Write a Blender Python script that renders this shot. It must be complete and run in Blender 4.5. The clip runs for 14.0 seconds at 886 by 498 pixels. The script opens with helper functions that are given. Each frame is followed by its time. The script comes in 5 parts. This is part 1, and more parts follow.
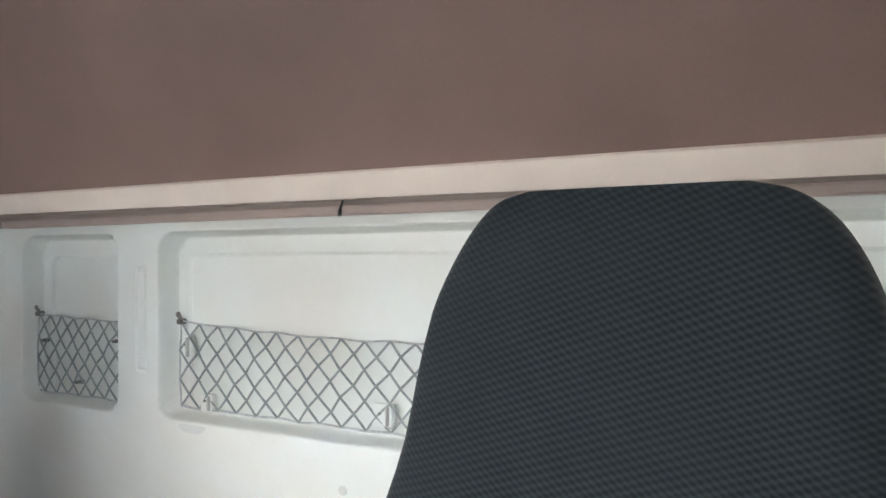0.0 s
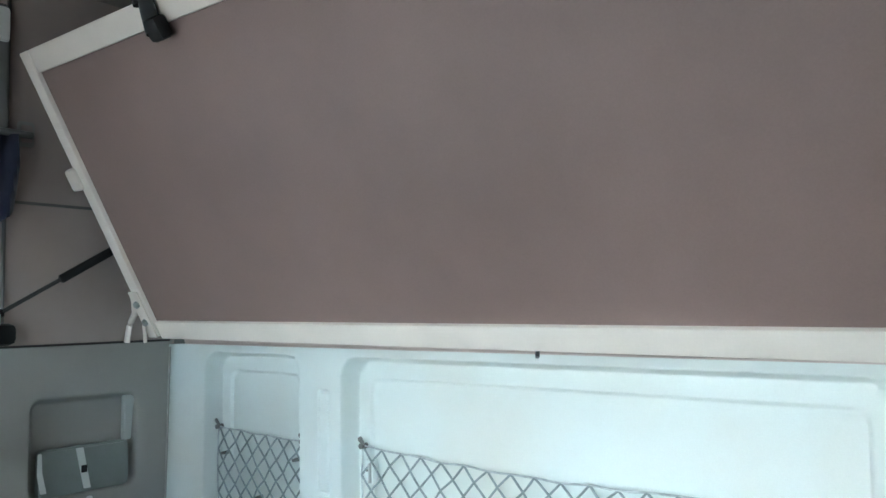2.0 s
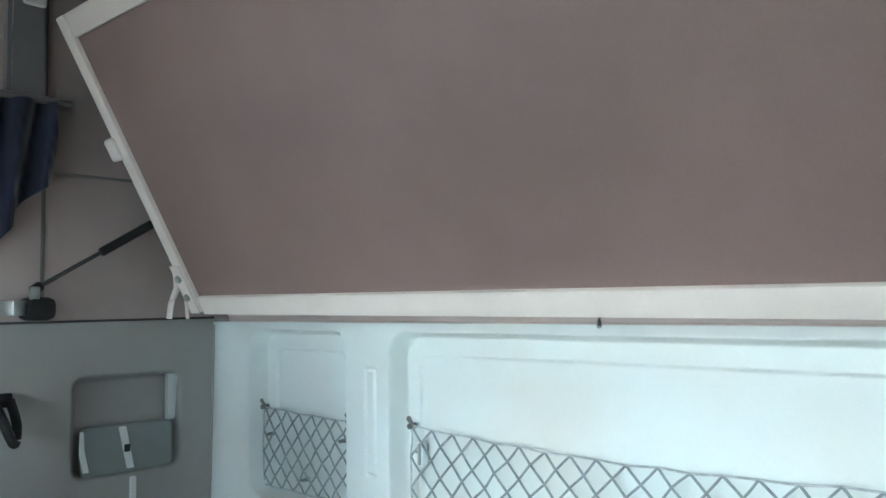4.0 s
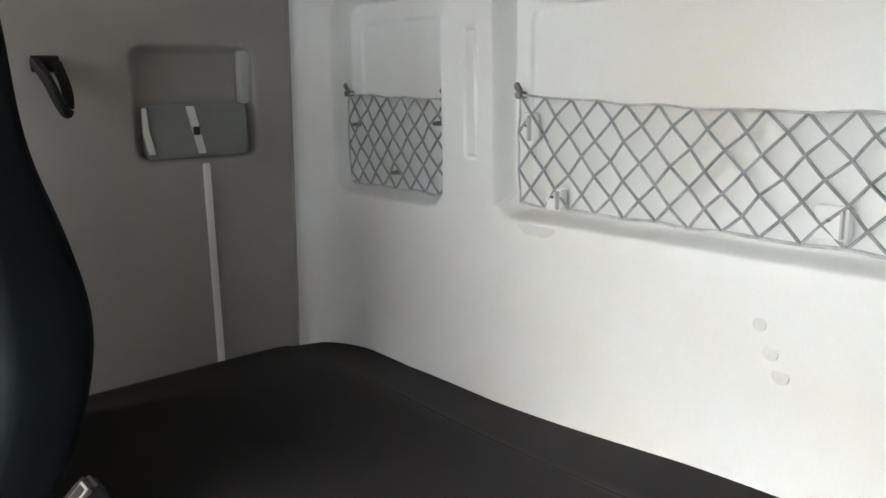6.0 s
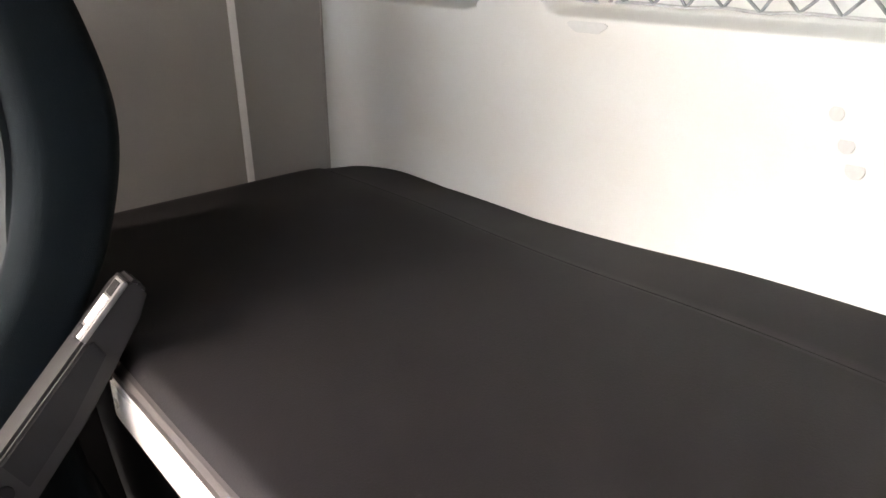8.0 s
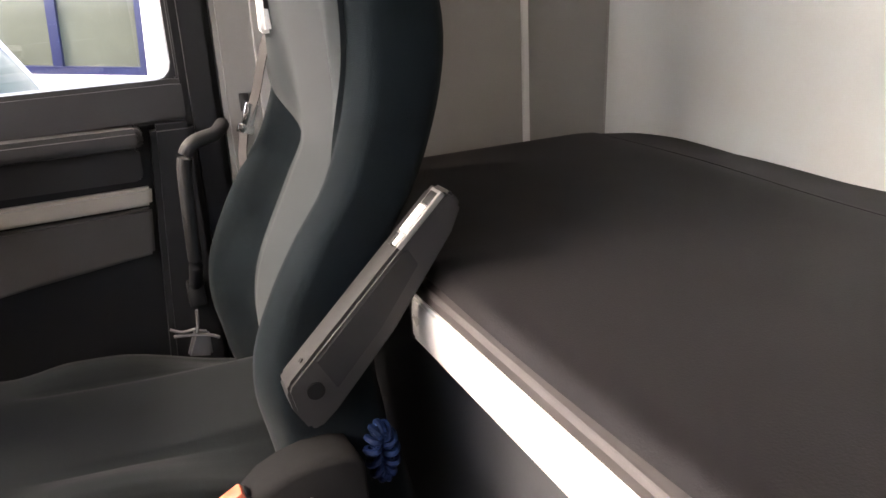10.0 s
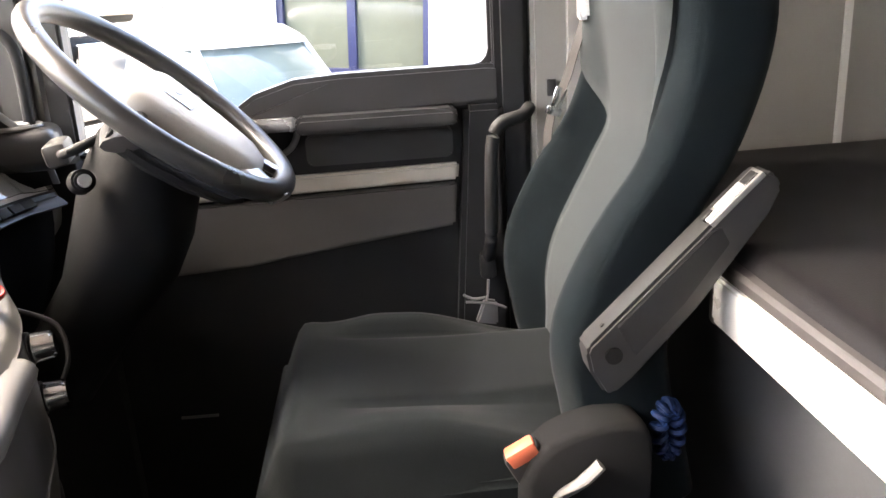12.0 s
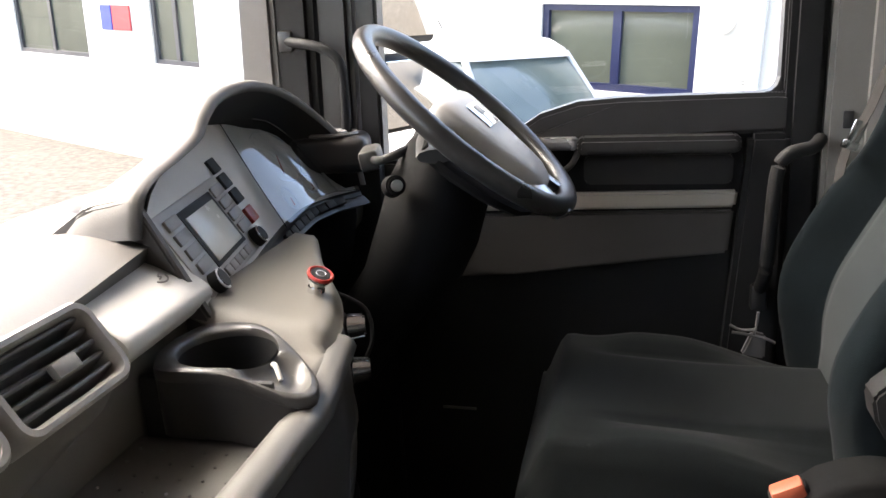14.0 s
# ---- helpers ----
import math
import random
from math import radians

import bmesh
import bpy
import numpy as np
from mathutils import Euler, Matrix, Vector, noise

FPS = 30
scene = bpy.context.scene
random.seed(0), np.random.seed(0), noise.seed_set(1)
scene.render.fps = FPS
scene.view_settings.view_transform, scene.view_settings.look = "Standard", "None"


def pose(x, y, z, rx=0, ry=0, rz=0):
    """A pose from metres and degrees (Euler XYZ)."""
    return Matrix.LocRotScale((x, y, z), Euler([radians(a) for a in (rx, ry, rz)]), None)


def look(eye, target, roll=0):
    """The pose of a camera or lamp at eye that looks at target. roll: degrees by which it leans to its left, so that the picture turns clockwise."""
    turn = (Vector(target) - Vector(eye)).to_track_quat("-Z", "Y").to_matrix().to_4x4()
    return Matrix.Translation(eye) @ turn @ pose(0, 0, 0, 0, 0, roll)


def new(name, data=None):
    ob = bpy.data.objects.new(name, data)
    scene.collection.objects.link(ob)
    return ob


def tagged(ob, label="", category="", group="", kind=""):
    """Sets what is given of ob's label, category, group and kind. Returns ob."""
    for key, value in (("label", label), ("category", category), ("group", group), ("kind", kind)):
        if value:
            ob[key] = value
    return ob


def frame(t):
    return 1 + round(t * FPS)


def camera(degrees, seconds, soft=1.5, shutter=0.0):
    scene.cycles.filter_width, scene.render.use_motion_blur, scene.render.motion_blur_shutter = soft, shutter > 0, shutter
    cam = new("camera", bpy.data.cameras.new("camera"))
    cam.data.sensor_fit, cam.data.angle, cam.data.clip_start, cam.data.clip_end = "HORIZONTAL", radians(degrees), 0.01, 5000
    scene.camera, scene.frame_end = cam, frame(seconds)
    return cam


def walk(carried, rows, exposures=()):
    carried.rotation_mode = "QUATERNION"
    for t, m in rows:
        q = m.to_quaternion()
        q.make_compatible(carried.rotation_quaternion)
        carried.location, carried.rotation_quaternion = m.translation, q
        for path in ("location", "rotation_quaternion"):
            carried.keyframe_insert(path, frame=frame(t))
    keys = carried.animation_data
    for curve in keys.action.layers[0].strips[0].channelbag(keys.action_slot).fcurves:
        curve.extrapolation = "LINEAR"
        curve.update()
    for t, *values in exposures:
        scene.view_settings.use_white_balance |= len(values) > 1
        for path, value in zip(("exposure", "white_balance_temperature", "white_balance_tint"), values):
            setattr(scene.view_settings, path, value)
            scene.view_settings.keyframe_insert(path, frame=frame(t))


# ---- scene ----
cam = camera(57.6, 14.0)
PATH = [
    (0, (0.804, 0.181, 1.531), (-0.23, 1.893, 1.553), -0.3),
    (0.5, (0.745, 0.163, 1.591), (-0.312, 1.861, 1.627), -0.6),
    (1, (0.7, 0.134, 1.629), (-0.439, 1.776, 1.713), -0.3),
    (1.5, (0.686, 0.114, 1.659), (-0.502, 1.718, 1.784), -0.4),
    (2, (0.671, 0.108, 1.688), (-0.573, 1.667, 1.832), -0.8),
    (2.2, (0.666, 0.104, 1.684), (-0.594, 1.649, 1.841), -0.5),
    (4.3, (0.579, 0.227, 1.624), (-0.787, 1.684, 1.734), -0.8),
    (4.5, (0.556, 0.254, 1.605), (-0.825, 1.7, 1.666), -0.9),
    (5, (0.487, 0.307, 1.562), (-0.937, 1.706, 1.444), -1.0),
    (5.5, (0.419, 0.349, 1.503), (-1.04, 1.693, 1.252), -1.0),
    (6, (0.399, 0.382, 1.431), (-1.096, 1.644, 1.016), -1.0),
    (6.5, (0.396, 0.388, 1.409), (-1.083, 1.615, 0.857), -1.0),
    (7, (0.391, 0.407, 1.389), (-1.069, 1.596, 0.715), -1.0),
    (7.2, (0.39, 0.409, 1.382), (-1.058, 1.593, 0.674), -1.0),
    (9.3, (0.271, 0.308, 1.244), (-1.299, 1.309, 0.515), -2.9),
    (9.5, (0.274, 0.299, 1.237), (-1.352, 1.222, 0.527), -3.0),
    (10, (0.275, 0.281, 1.215), (-1.462, 1.007, 0.54), -3.1),
    (10.5, (0.281, 0.268, 1.203), (-1.509, 0.869, 0.544), -3.0),
    (11, (0.29, 0.241, 1.197), (-1.539, 0.716, 0.542), -3.2),
    (11.5, (0.3, 0.22, 1.19), (-1.56, 0.575, 0.545), -3.2),
    (12, (0.31, 0.195, 1.182), (-1.589, 0.34, 0.57), -3.4),
    (12.5, (0.327, 0.166, 1.195), (-1.581, 0.131, 0.595), -3.2),
    (13, (0.343, 0.156, 1.2), (-1.557, -0.072, 0.617), -3.1),
    (13.5, (0.36, 0.152, 1.208), (-1.526, -0.196, 0.638), -2.9),
    (14, (0.372, 0.144, 1.208), (-1.5, -0.293, 0.655), -3.0),
]
EXPOSURES = [(0.0, 3.28, 6600, 13), (0.5, 3.25, 5900, 6), (1.0, 3.5, 5600, 1), (2.0, 3.65, 5500, -3), (4.5, 3.6, 5500, -2), (5.0, 3.5, 6000, 5), (5.5, 3.35, 6300, 11), (6.0, 3.25, 6800, 14), (7.0, 3.5, 7100, 18), (9.5, 3.75, 7500, 20), (11.0, 4.0, 7400, 19), (12.0, 4.28, 7300, 16), (12.5, 4.0, 7200, 15), (13.0, 3.66, 7100, 14), (14.0, 3.10, 7000, 13)]
walk(cam, [(t, look(eye, target, roll)) for t, eye, target, roll in PATH], EXPOSURES)

# ---- world, sun ----
SUN_EL, SUN_ROT = 47.0, 195.0
world = bpy.data.worlds.new("sky")
scene.world = world
world.use_nodes = True
wn = world.node_tree
wn.nodes.clear()
sky = wn.nodes.new("ShaderNodeTexSky")
sky.sky_type = "NISHITA"
sky.sun_disc = False
sky.sun_elevation, sky.sun_rotation = radians(SUN_EL), radians(SUN_ROT)
sky.dust_density, sky.ozone_density, sky.air_density = 3.0, 1.0, 1.0
bg = wn.nodes.new("ShaderNodeBackground")
bg.inputs["Strength"].default_value = 0.15
wout = wn.nodes.new("ShaderNodeOutputWorld")
wn.links.new(sky.outputs[0], bg.inputs[0])
wn.links.new(bg.outputs[0], wout.inputs[0])
sun = new("sun", bpy.data.lights.new("sun", "SUN"))
sun.data.energy, sun.data.angle, sun.data.color = 1.25, radians(40), (1.0, 0.95, 0.88)
sr, se = radians(SUN_ROT), radians(SUN_EL)
sun.matrix_world = look((0, 0, 8), (0 - math.sin(sr) * math.cos(se), 0 - math.cos(sr) * math.cos(se), 8 - math.sin(se)))


# ---- materials ----
def mat(name, col, rough=0.5, metal=0.0, var=0.12, scale=6.0, fine=180.0, bump=0.08, dist=0.0006, spec=0.5, sheen=0.0, stain=None, coat=0.0, stretch=(1, 1, 1)):
    m = bpy.data.materials.new(name)
    m.use_nodes = True
    t = m.node_tree
    b = t.nodes["Principled BSDF"]
    tc = t.nodes.new("ShaderNodeTexCoord")
    mp = t.nodes.new("ShaderNodeMapping")
    mp.inputs["Scale"].default_value = stretch
    t.links.new(tc.outputs["Object"], mp.inputs[0])
    big = t.nodes.new("ShaderNodeTexNoise")
    big.inputs["Scale"].default_value, big.inputs["Detail"].default_value = scale, 5
    t.links.new(mp.outputs[0], big.inputs["Vector"])
    sml = t.nodes.new("ShaderNodeTexNoise")
    sml.inputs["Scale"].default_value, sml.inputs["Detail"].default_value = fine, 3
    t.links.new(mp.outputs[0], sml.inputs["Vector"])
    ramp = t.nodes.new("ShaderNodeValToRGB")
    ramp.color_ramp.elements[0].position, ramp.color_ramp.elements[1].position = 0.3, 0.72
    lo = stain if stain else tuple(c * (1 - var) for c in col)
    ramp.color_ramp.elements[0].color = (*lo, 1)
    ramp.color_ramp.elements[1].color = (*[min(1, c * (1 + var * 0.5)) for c in col], 1)
    t.links.new(big.outputs["Fac"], ramp.inputs[0])
    mix = t.nodes.new("ShaderNodeMixRGB")
    mix.blend_type = "MULTIPLY"
    mix.inputs["Fac"].default_value = var
    t.links.new(ramp.outputs[0], mix.inputs[1])
    t.links.new(sml.outputs["Fac"], mix.inputs[2])
    t.links.new(mix.outputs[0], b.inputs["Base Color"])
    rr = t.nodes.new("ShaderNodeMapRange")
    rr.inputs["To Min"].default_value, rr.inputs["To Max"].default_value = max(0.02, rough - 0.08), min(1, rough + 0.08)
    t.links.new(big.outputs["Fac"], rr.inputs[0])
    t.links.new(rr.outputs[0], b.inputs["Roughness"])
    b.inputs["Metallic"].default_value = metal
    b.inputs["Specular IOR Level"].default_value = spec
    b.inputs["Sheen Weight"].default_value = sheen
    b.inputs["Coat Weight"].default_value = coat
    if bump:
        bp = t.nodes.new("ShaderNodeBump")
        bp.inputs["Strength"].default_value, bp.inputs["Distance"].default_value = bump, dist
        t.links.new(sml.outputs["Fac"], bp.inputs["Height"])
        t.links.new(bp.outputs[0], b.inputs["Normal"])
    return m


def weave_mat(name, col, col2, size=0.004, rough=0.9, sheen=0.1):
    """Knitted cloth: offset rows of small bumps."""
    m = mat(name, col, rough, var=0.25, scale=9, fine=600, bump=0, sheen=sheen, spec=0.06)
    t = m.node_tree
    b = t.nodes["Principled BSDF"]
    tc = t.nodes.new("ShaderNodeTexCoord")
    sep = t.nodes.new("ShaderNodeSeparateXYZ")
    t.links.new(tc.outputs["Object"], sep.inputs[0])

    def wave(sock, mul):
        a = t.nodes.new("ShaderNodeMath")
        a.operation = "MULTIPLY"
        a.inputs[1].default_value = mul
        t.links.new(sock, a.inputs[0])
        s = t.nodes.new("ShaderNodeMath")
        s.operation = "SINE"
        t.links.new(a.outputs[0], s.inputs[0])
        return s
    k = 2 * math.pi / size
    tilt = t.nodes.new("ShaderNodeMath")
    tilt.operation = "MULTIPLY_ADD"
    tilt.inputs[1].default_value = 0.28
    t.links.new(sep.outputs[0], tilt.inputs[0])
    t.links.new(sep.outputs[2], tilt.inputs[2])
    u, v = wave(sep.outputs[0], k * 0.62), wave(tilt.outputs[0], k)
    pr = t.nodes.new("ShaderNodeMath")
    pr.operation = "MULTIPLY"
    t.links.new(u.outputs[0], pr.inputs[0])
    t.links.new(v.outputs[0], pr.inputs[1])
    mr = t.nodes.new("ShaderNodeMapRange")
    mr.inputs["From Min"].default_value = -0.6
    mr.inputs["From Max"].default_value = 0.8
    t.links.new(pr.outputs[0], mr.inputs[0])
    mx = t.nodes.new("ShaderNodeMixRGB")
    mx.inputs[1].default_value, mx.inputs[2].default_value = (*col, 1), (*col2, 1)
    t.links.new(mr.outputs[0], mx.inputs[0])
    t.links.new(mx.outputs[0], b.inputs["Base Color"])
    bp = t.nodes.new("ShaderNodeBump")
    bp.inputs["Strength"].default_value, bp.inputs["Distance"].default_value = 0.4, 0.0008
    t.links.new(mr.outputs[0], bp.inputs["Height"])
    t.links.new(bp.outputs[0], b.inputs["Normal"])
    return m


def glass_mat(name, tint=(1, 1, 1), rough=0.0):
    m = bpy.data.materials.new(name)
    m.use_nodes = True
    b = m.node_tree.nodes["Principled BSDF"]
    b.inputs["Base Color"].default_value = (*tint, 1)
    b.inputs["Transmission Weight"].default_value = 1
    b.inputs["Roughness"].default_value = rough
    b.inputs["IOR"].default_value = 1.45
    return m


M_WALL = mat("rear_wall_plastic", (0.70, 0.765, 0.755), 0.5, var=0.10, scale=3.5, fine=420, bump=0.12, stain=(0.70, 0.705, 0.655))
M_SIDE = mat("side_trim_plastic", (0.35, 0.336, 0.310), 0.55, var=0.10, scale=4, fine=420, bump=0.15)
M_PILLAR = mat("pillar_trim_plastic", (0.23, 0.222, 0.205), 0.5, var=0.10, scale=4, fine=420, bump=0.15)
M_UPPER = mat("upper_trim_cloth", (0.42, 0.345, 0.31), 0.85, var=0.12, scale=5, fine=500, bump=0.2, sheen=0.2)
M_CEIL = mat("roof_lining", (0.45, 0.41, 0.38), 0.9, var=0.1, scale=5, fine=500, bump=0.2)
M_BOARD = mat("bunk_underside_vinyl", (0.222, 0.155, 0.136), 0.6, var=0.14, scale=4, fine=320, bump=0.25, dist=0.0009)
M_FRAME = mat("cream_painted_steel", (0.72, 0.645, 0.58), 0.35, var=0.08, scale=8, fine=300, bump=0.05)
M_LEDGE = mat("ledge_plastic", (0.60, 0.50, 0.455), 0.5, var=0.08, scale=8, fine=300)
M_SEAM = mat("seam_rubber", (0.05, 0.045, 0.045), 0.7)
M_MATT = mat("mattress_cover", (0.0074, 0.0061, 0.0068), 0.6, var=0.18, scale=5, fine=380, bump=0.3, dist=0.0008, sheen=0.03, spec=0.14)
M_PIPING = mat("mattress_piping", (0.042, 0.037, 0.036), 0.6)
M_RAIL = mat("bunk_rail_white", (0.66, 0.645, 0.615), 0.3, var=0.06, scale=6, fine=200, bump=0.04)
M_LOCK = mat("locker_front", (0.062, 0.065, 0.070), 0.5, var=0.2, scale=5)
M_VELOUR = mat("seat_velour_dark", (0.0054, 0.0092, 0.0112), 0.9, var=0.3, scale=9, fine=700, bump=0.35, dist=0.001, sheen=0.05, spec=0.05)
M_INSERT = mat("seat_velour_grey", (0.023, 0.0292, 0.0305), 0.9, var=0.25, scale=7, fine=700, bump=0.3, dist=0.001, sheen=0.1, spec=0.15)
M_CUSH = mat("seat_cushion_velour", (0.0105, 0.0132, 0.0142), 0.92, var=0.5, scale=5, fine=600, bump=0.35, dist=0.001, sheen=0.06, spec=0.05)
M_WEAVE = weave_mat("seat_knit_cloth", (0.0105, 0.0145, 0.0168), (0.0235, 0.0315, 0.0355), 0.0046)
M_BLACK = mat("black_plastic", (0.0135, 0.0135, 0.014), 0.6, spec=0.3, var=0.2, scale=8, fine=350, bump=0.15)
M_DARK = mat("dark_grey_plastic", (0.038, 0.037, 0.0365), 0.36, var=0.15, scale=8, fine=350, bump=0.2)
M_GREY = mat("mid_grey_plastic", (0.16, 0.155, 0.15), 0.45, var=0.12, scale=8, fine=350, bump=0.15)
M_DASH = mat("dashboard_soft_top", (0.088, 0.082, 0.076), 0.55, var=0.10, scale=6, fine=450, bump=0.25)
M_DASHLO = mat("dashboard_grey_beige", (0.155, 0.146, 0.128), 0.5, var=0.10, scale=6, fine=450, bump=0.2)
M_PAD = mat("dash_pale_trim", (0.54, 0.535, 0.52), 0.48, var=0.08, scale=12, fine=300, stain=(0.48, 0.475, 0.455))
M_DOORTRIM = mat("door_beige_trim", (0.40, 0.375, 0.33), 0.4, var=0.08, scale=5, fine=300)
M_DOORGREY = mat("door_grey_panel", (0.062, 0.059, 0.055), 0.55, var=0.1, scale=5, fine=350, bump=0.15)
M_SILVER = mat("silver_plastic", (0.62, 0.62, 0.62), 0.28, metal=0.7, var=0.05, scale=20)
M_CHROME = mat("chrome", (0.8, 0.8, 0.8), 0.1, metal=1.0, var=0.03, bump=0)
M_STEEL = mat("zinc_steel", (0.45, 0.47, 0.46), 0.35, metal=0.9, var=0.2, scale=40)
M_GREENISH = mat("pocket_translucent_grey", (0.24, 0.26, 0.245), 0.4, var=0.1, scale=9)
M_PALE = mat("pale_grey_plastic", (0.50, 0.52, 0.50), 0.4, var=0.06)
M_WHITE = mat("white_plastic", (0.78, 0.78, 0.76), 0.4, var=0.05)
M_NETEDGE = mat("pale_net_border_cord", (0.54, 0.58, 0.585), 0.8, var=0.3, scale=60, fine=900, bump=0.4)
M_NET = mat("elastic_net_cord", (0.33, 0.38, 0.39), 0.8, var=0.35, scale=60, fine=900, bump=0.4)
M_NAVY = mat("navy_cloth", (0.006, 0.009, 0.032), 0.95, var=0.3, scale=10, fine=600, bump=0.4, sheen=0.4)
M_BLUE = mat("blue_air_hose", (0.0004, 0.012, 0.055), 0.6, var=0.15, spec=0.25)
M_BELT = mat("grey_belt_webbing", (0.048, 0.045, 0.042), 0.8, fine=900, bump=0.4)
M_LEATHER = mat("wheel_leather", (0.030, 0.029, 0.028), 0.30, var=0.15, scale=20, fine=500, bump=0.25)
M_HUB = mat("wheel_hub_grey", (0.44, 0.43, 0.41), 0.45, var=0.08, scale=10)
M_RED = mat("red_plastic", (0.34, 0.02, 0.012), 0.4)
M_BUCKLE = mat("buckle_orange_red", (0.52, 0.12, 0.06), 0.45)
M_SCREEN = mat("radio_screen_film", (0.72, 0.70, 0.62), 0.25, var=0.05, scale=20, bump=0)
M_DIAL = mat("dial_face", (0.012, 0.012, 0.014), 0.4, bump=0)
M_RING = mat("dial_ring", (0.6, 0.6, 0.62), 0.3, metal=0.6, bump=0)
M_TRAY = mat("tray_rubber_mat", (0.20, 0.192, 0.18), 0.7, var=0.12, scale=12, fine=300, bump=0.3)
M_FLOOR = mat("floor_rubber", (0.03, 0.03, 0.031), 0.7, var=0.3, scale=8, fine=200, bump=0.4)
M_GLASS = glass_mat("window_glass", (0.97, 0.99, 0.98))
M_FACADE = mat("white_render_facade", (0.80, 0.775, 0.72), 0.85, var=0.06, scale=0.6, fine=40, bump=0.3, dist=0.004)
M_MATTBLACK = mat("matt_black_plastic", (0.009, 0.009, 0.0094), 0.85, var=0.2, scale=8, fine=350, bump=0.15, spec=0.12)
M_PANEL = mat("panel_grey_plastic", (0.62, 0.60, 0.56), 0.42, var=0.1, scale=8, fine=350, bump=0.12)
M_RADIO = mat("radio_grey_plastic", (0.46, 0.45, 0.425), 0.4, var=0.12, scale=8, fine=350, bump=0.1)
M_SKIN = mat("console_side_plastic", (0.040, 0.037, 0.035), 0.45, var=0.12, scale=7, fine=350, bump=0.15)
M_VENT = mat("vent_grey_plastic", (0.33, 0.315, 0.295), 0.45, var=0.12, scale=8, fine=350, bump=0.15)
M_CUP = mat("cup_holder_grey_plastic", (0.054, 0.052, 0.049), 0.40, var=0.12, scale=8, fine=350, bump=0.12)
M_LIP = mat("tray_lip_plastic", (0.10, 0.095, 0.085), 0.48, var=0.10, scale=6, fine=450, bump=0.2)
M_ARM = mat("armrest_grey_plastic", (0.017, 0.0163, 0.0162), 0.42, var=0.12, scale=8, fine=350, bump=0.15)
M_BLUEFRAME = mat("blue_window_frame", (0.010, 0.016, 0.065), 0.4)
M_DARKFRAME = mat("dark_window_frame", (0.05, 0.05, 0.06), 0.4)
M_PANE = mat("dark_window_pane", (0.13, 0.14, 0.105), 0.06, var=0.4, scale=0.8, bump=0, spec=0.8)
M_GRAVEL = mat("gravel_yard", (0.150, 0.130, 0.104), 0.95, var=0.5, scale=9, fine=12, bump=0.8, dist=0.02)
M_CAR = mat("white_car_paint", (0.55, 0.55, 0.54), 0.25, var=0.03, bump=0, coat=0.6)
M_CARGLASS = mat("car_window_glass", (0.10, 0.125, 0.115), 0.05, bump=0, spec=0.9)
M_TYRE = mat("tyre_rubber", (0.02, 0.02, 0.02), 0.8)
M_LOGOBLUE = mat("sign_blue", (0.03, 0.06, 0.4), 0.5)
M_LOGORED = mat("sign_red", (0.6, 0.05, 0.06), 0.5)
M_MIRROR = mat("mirror_glass", (0.9, 0.9, 0.9), 0.02, metal=1.0, var=0.0, bump=0)
M_LAMPLENS = mat("lamp_lens", (0.75, 0.74, 0.70), 0.2, var=0.05, scale=40, bump=0.3)


# ---- mesh helpers ----
def part(name, bm, material, parent=None, label="", smooth=40):
    bmesh.ops.recalc_face_normals(bm, faces=bm.faces)
    me = bpy.data.meshes.new(name)
    bm.to_mesh(me)
    bm.free()
    me.materials.append(material)
    if smooth:
        me.shade_smooth()
        me.set_sharp_from_angle(angle=radians(smooth))
    ob = new(name, me)
    if parent:
        ob.parent = parent
    if label:
        ob["label"] = label
    return ob


def thing(name, label, category, group="", kind="", at=(0, 0, 0)):
    return tagged(new(name), label, category, group, kind)


def solid(name, bm, material, label, category="", kind="", smooth=40, group=""):
    return tagged(part(name, bm, material, None, "", smooth), label, category, group, kind)


def bx(x0, x1, y0, y1, z0, z1, bev=0.004, seg=2, m=None):
    bm = bmesh.new()
    bmesh.ops.create_cube(bm, size=1)
    bmesh.ops.transform(bm, matrix=Matrix.LocRotScale(((x0 + x1) / 2, (y0 + y1) / 2, (z0 + z1) / 2), None, (abs(x1 - x0), abs(y1 - y0), abs(z1 - z0))), verts=bm.verts)
    if bev:
        bmesh.ops.bevel(bm, geom=bm.edges[:], offset=bev, segments=seg, affect="EDGES", profile=0.5)
    if m:
        bmesh.ops.transform(bm, matrix=m, verts=bm.verts)
    return bm


def obox(c, sx, sy, sz, rot=(0, 0, 0), bev=0.004, seg=2):
    return bx(-sx / 2, sx / 2, -sy / 2, sy / 2, -sz / 2, sz / 2, bev, seg, pose(*c, *rot))


def cyl(p0, p1, r0, r1=None, n=24, bev=0.0):
    p0, p1 = Vector(p0), Vector(p1)
    r1 = r0 if r1 is None else r1
    bm = bmesh.new()
    d = p1 - p0
    bmesh.ops.create_cone(bm, cap_ends=True, segments=n, radius1=r0, radius2=r1, depth=d.length)
    if bev:
        bmesh.ops.bevel(bm, geom=[e for e in bm.edges if len(e.link_faces) == 2 and any(len(f.verts) > 4 for f in e.link_faces)], offset=bev, segments=2, affect="EDGES")
    q = d.to_track_quat("Z", "Y").to_matrix().to_4x4()
    bmesh.ops.transform(bm, matrix=Matrix.Translation((p0 + p1) / 2) @ q, verts=bm.verts)
    return bm


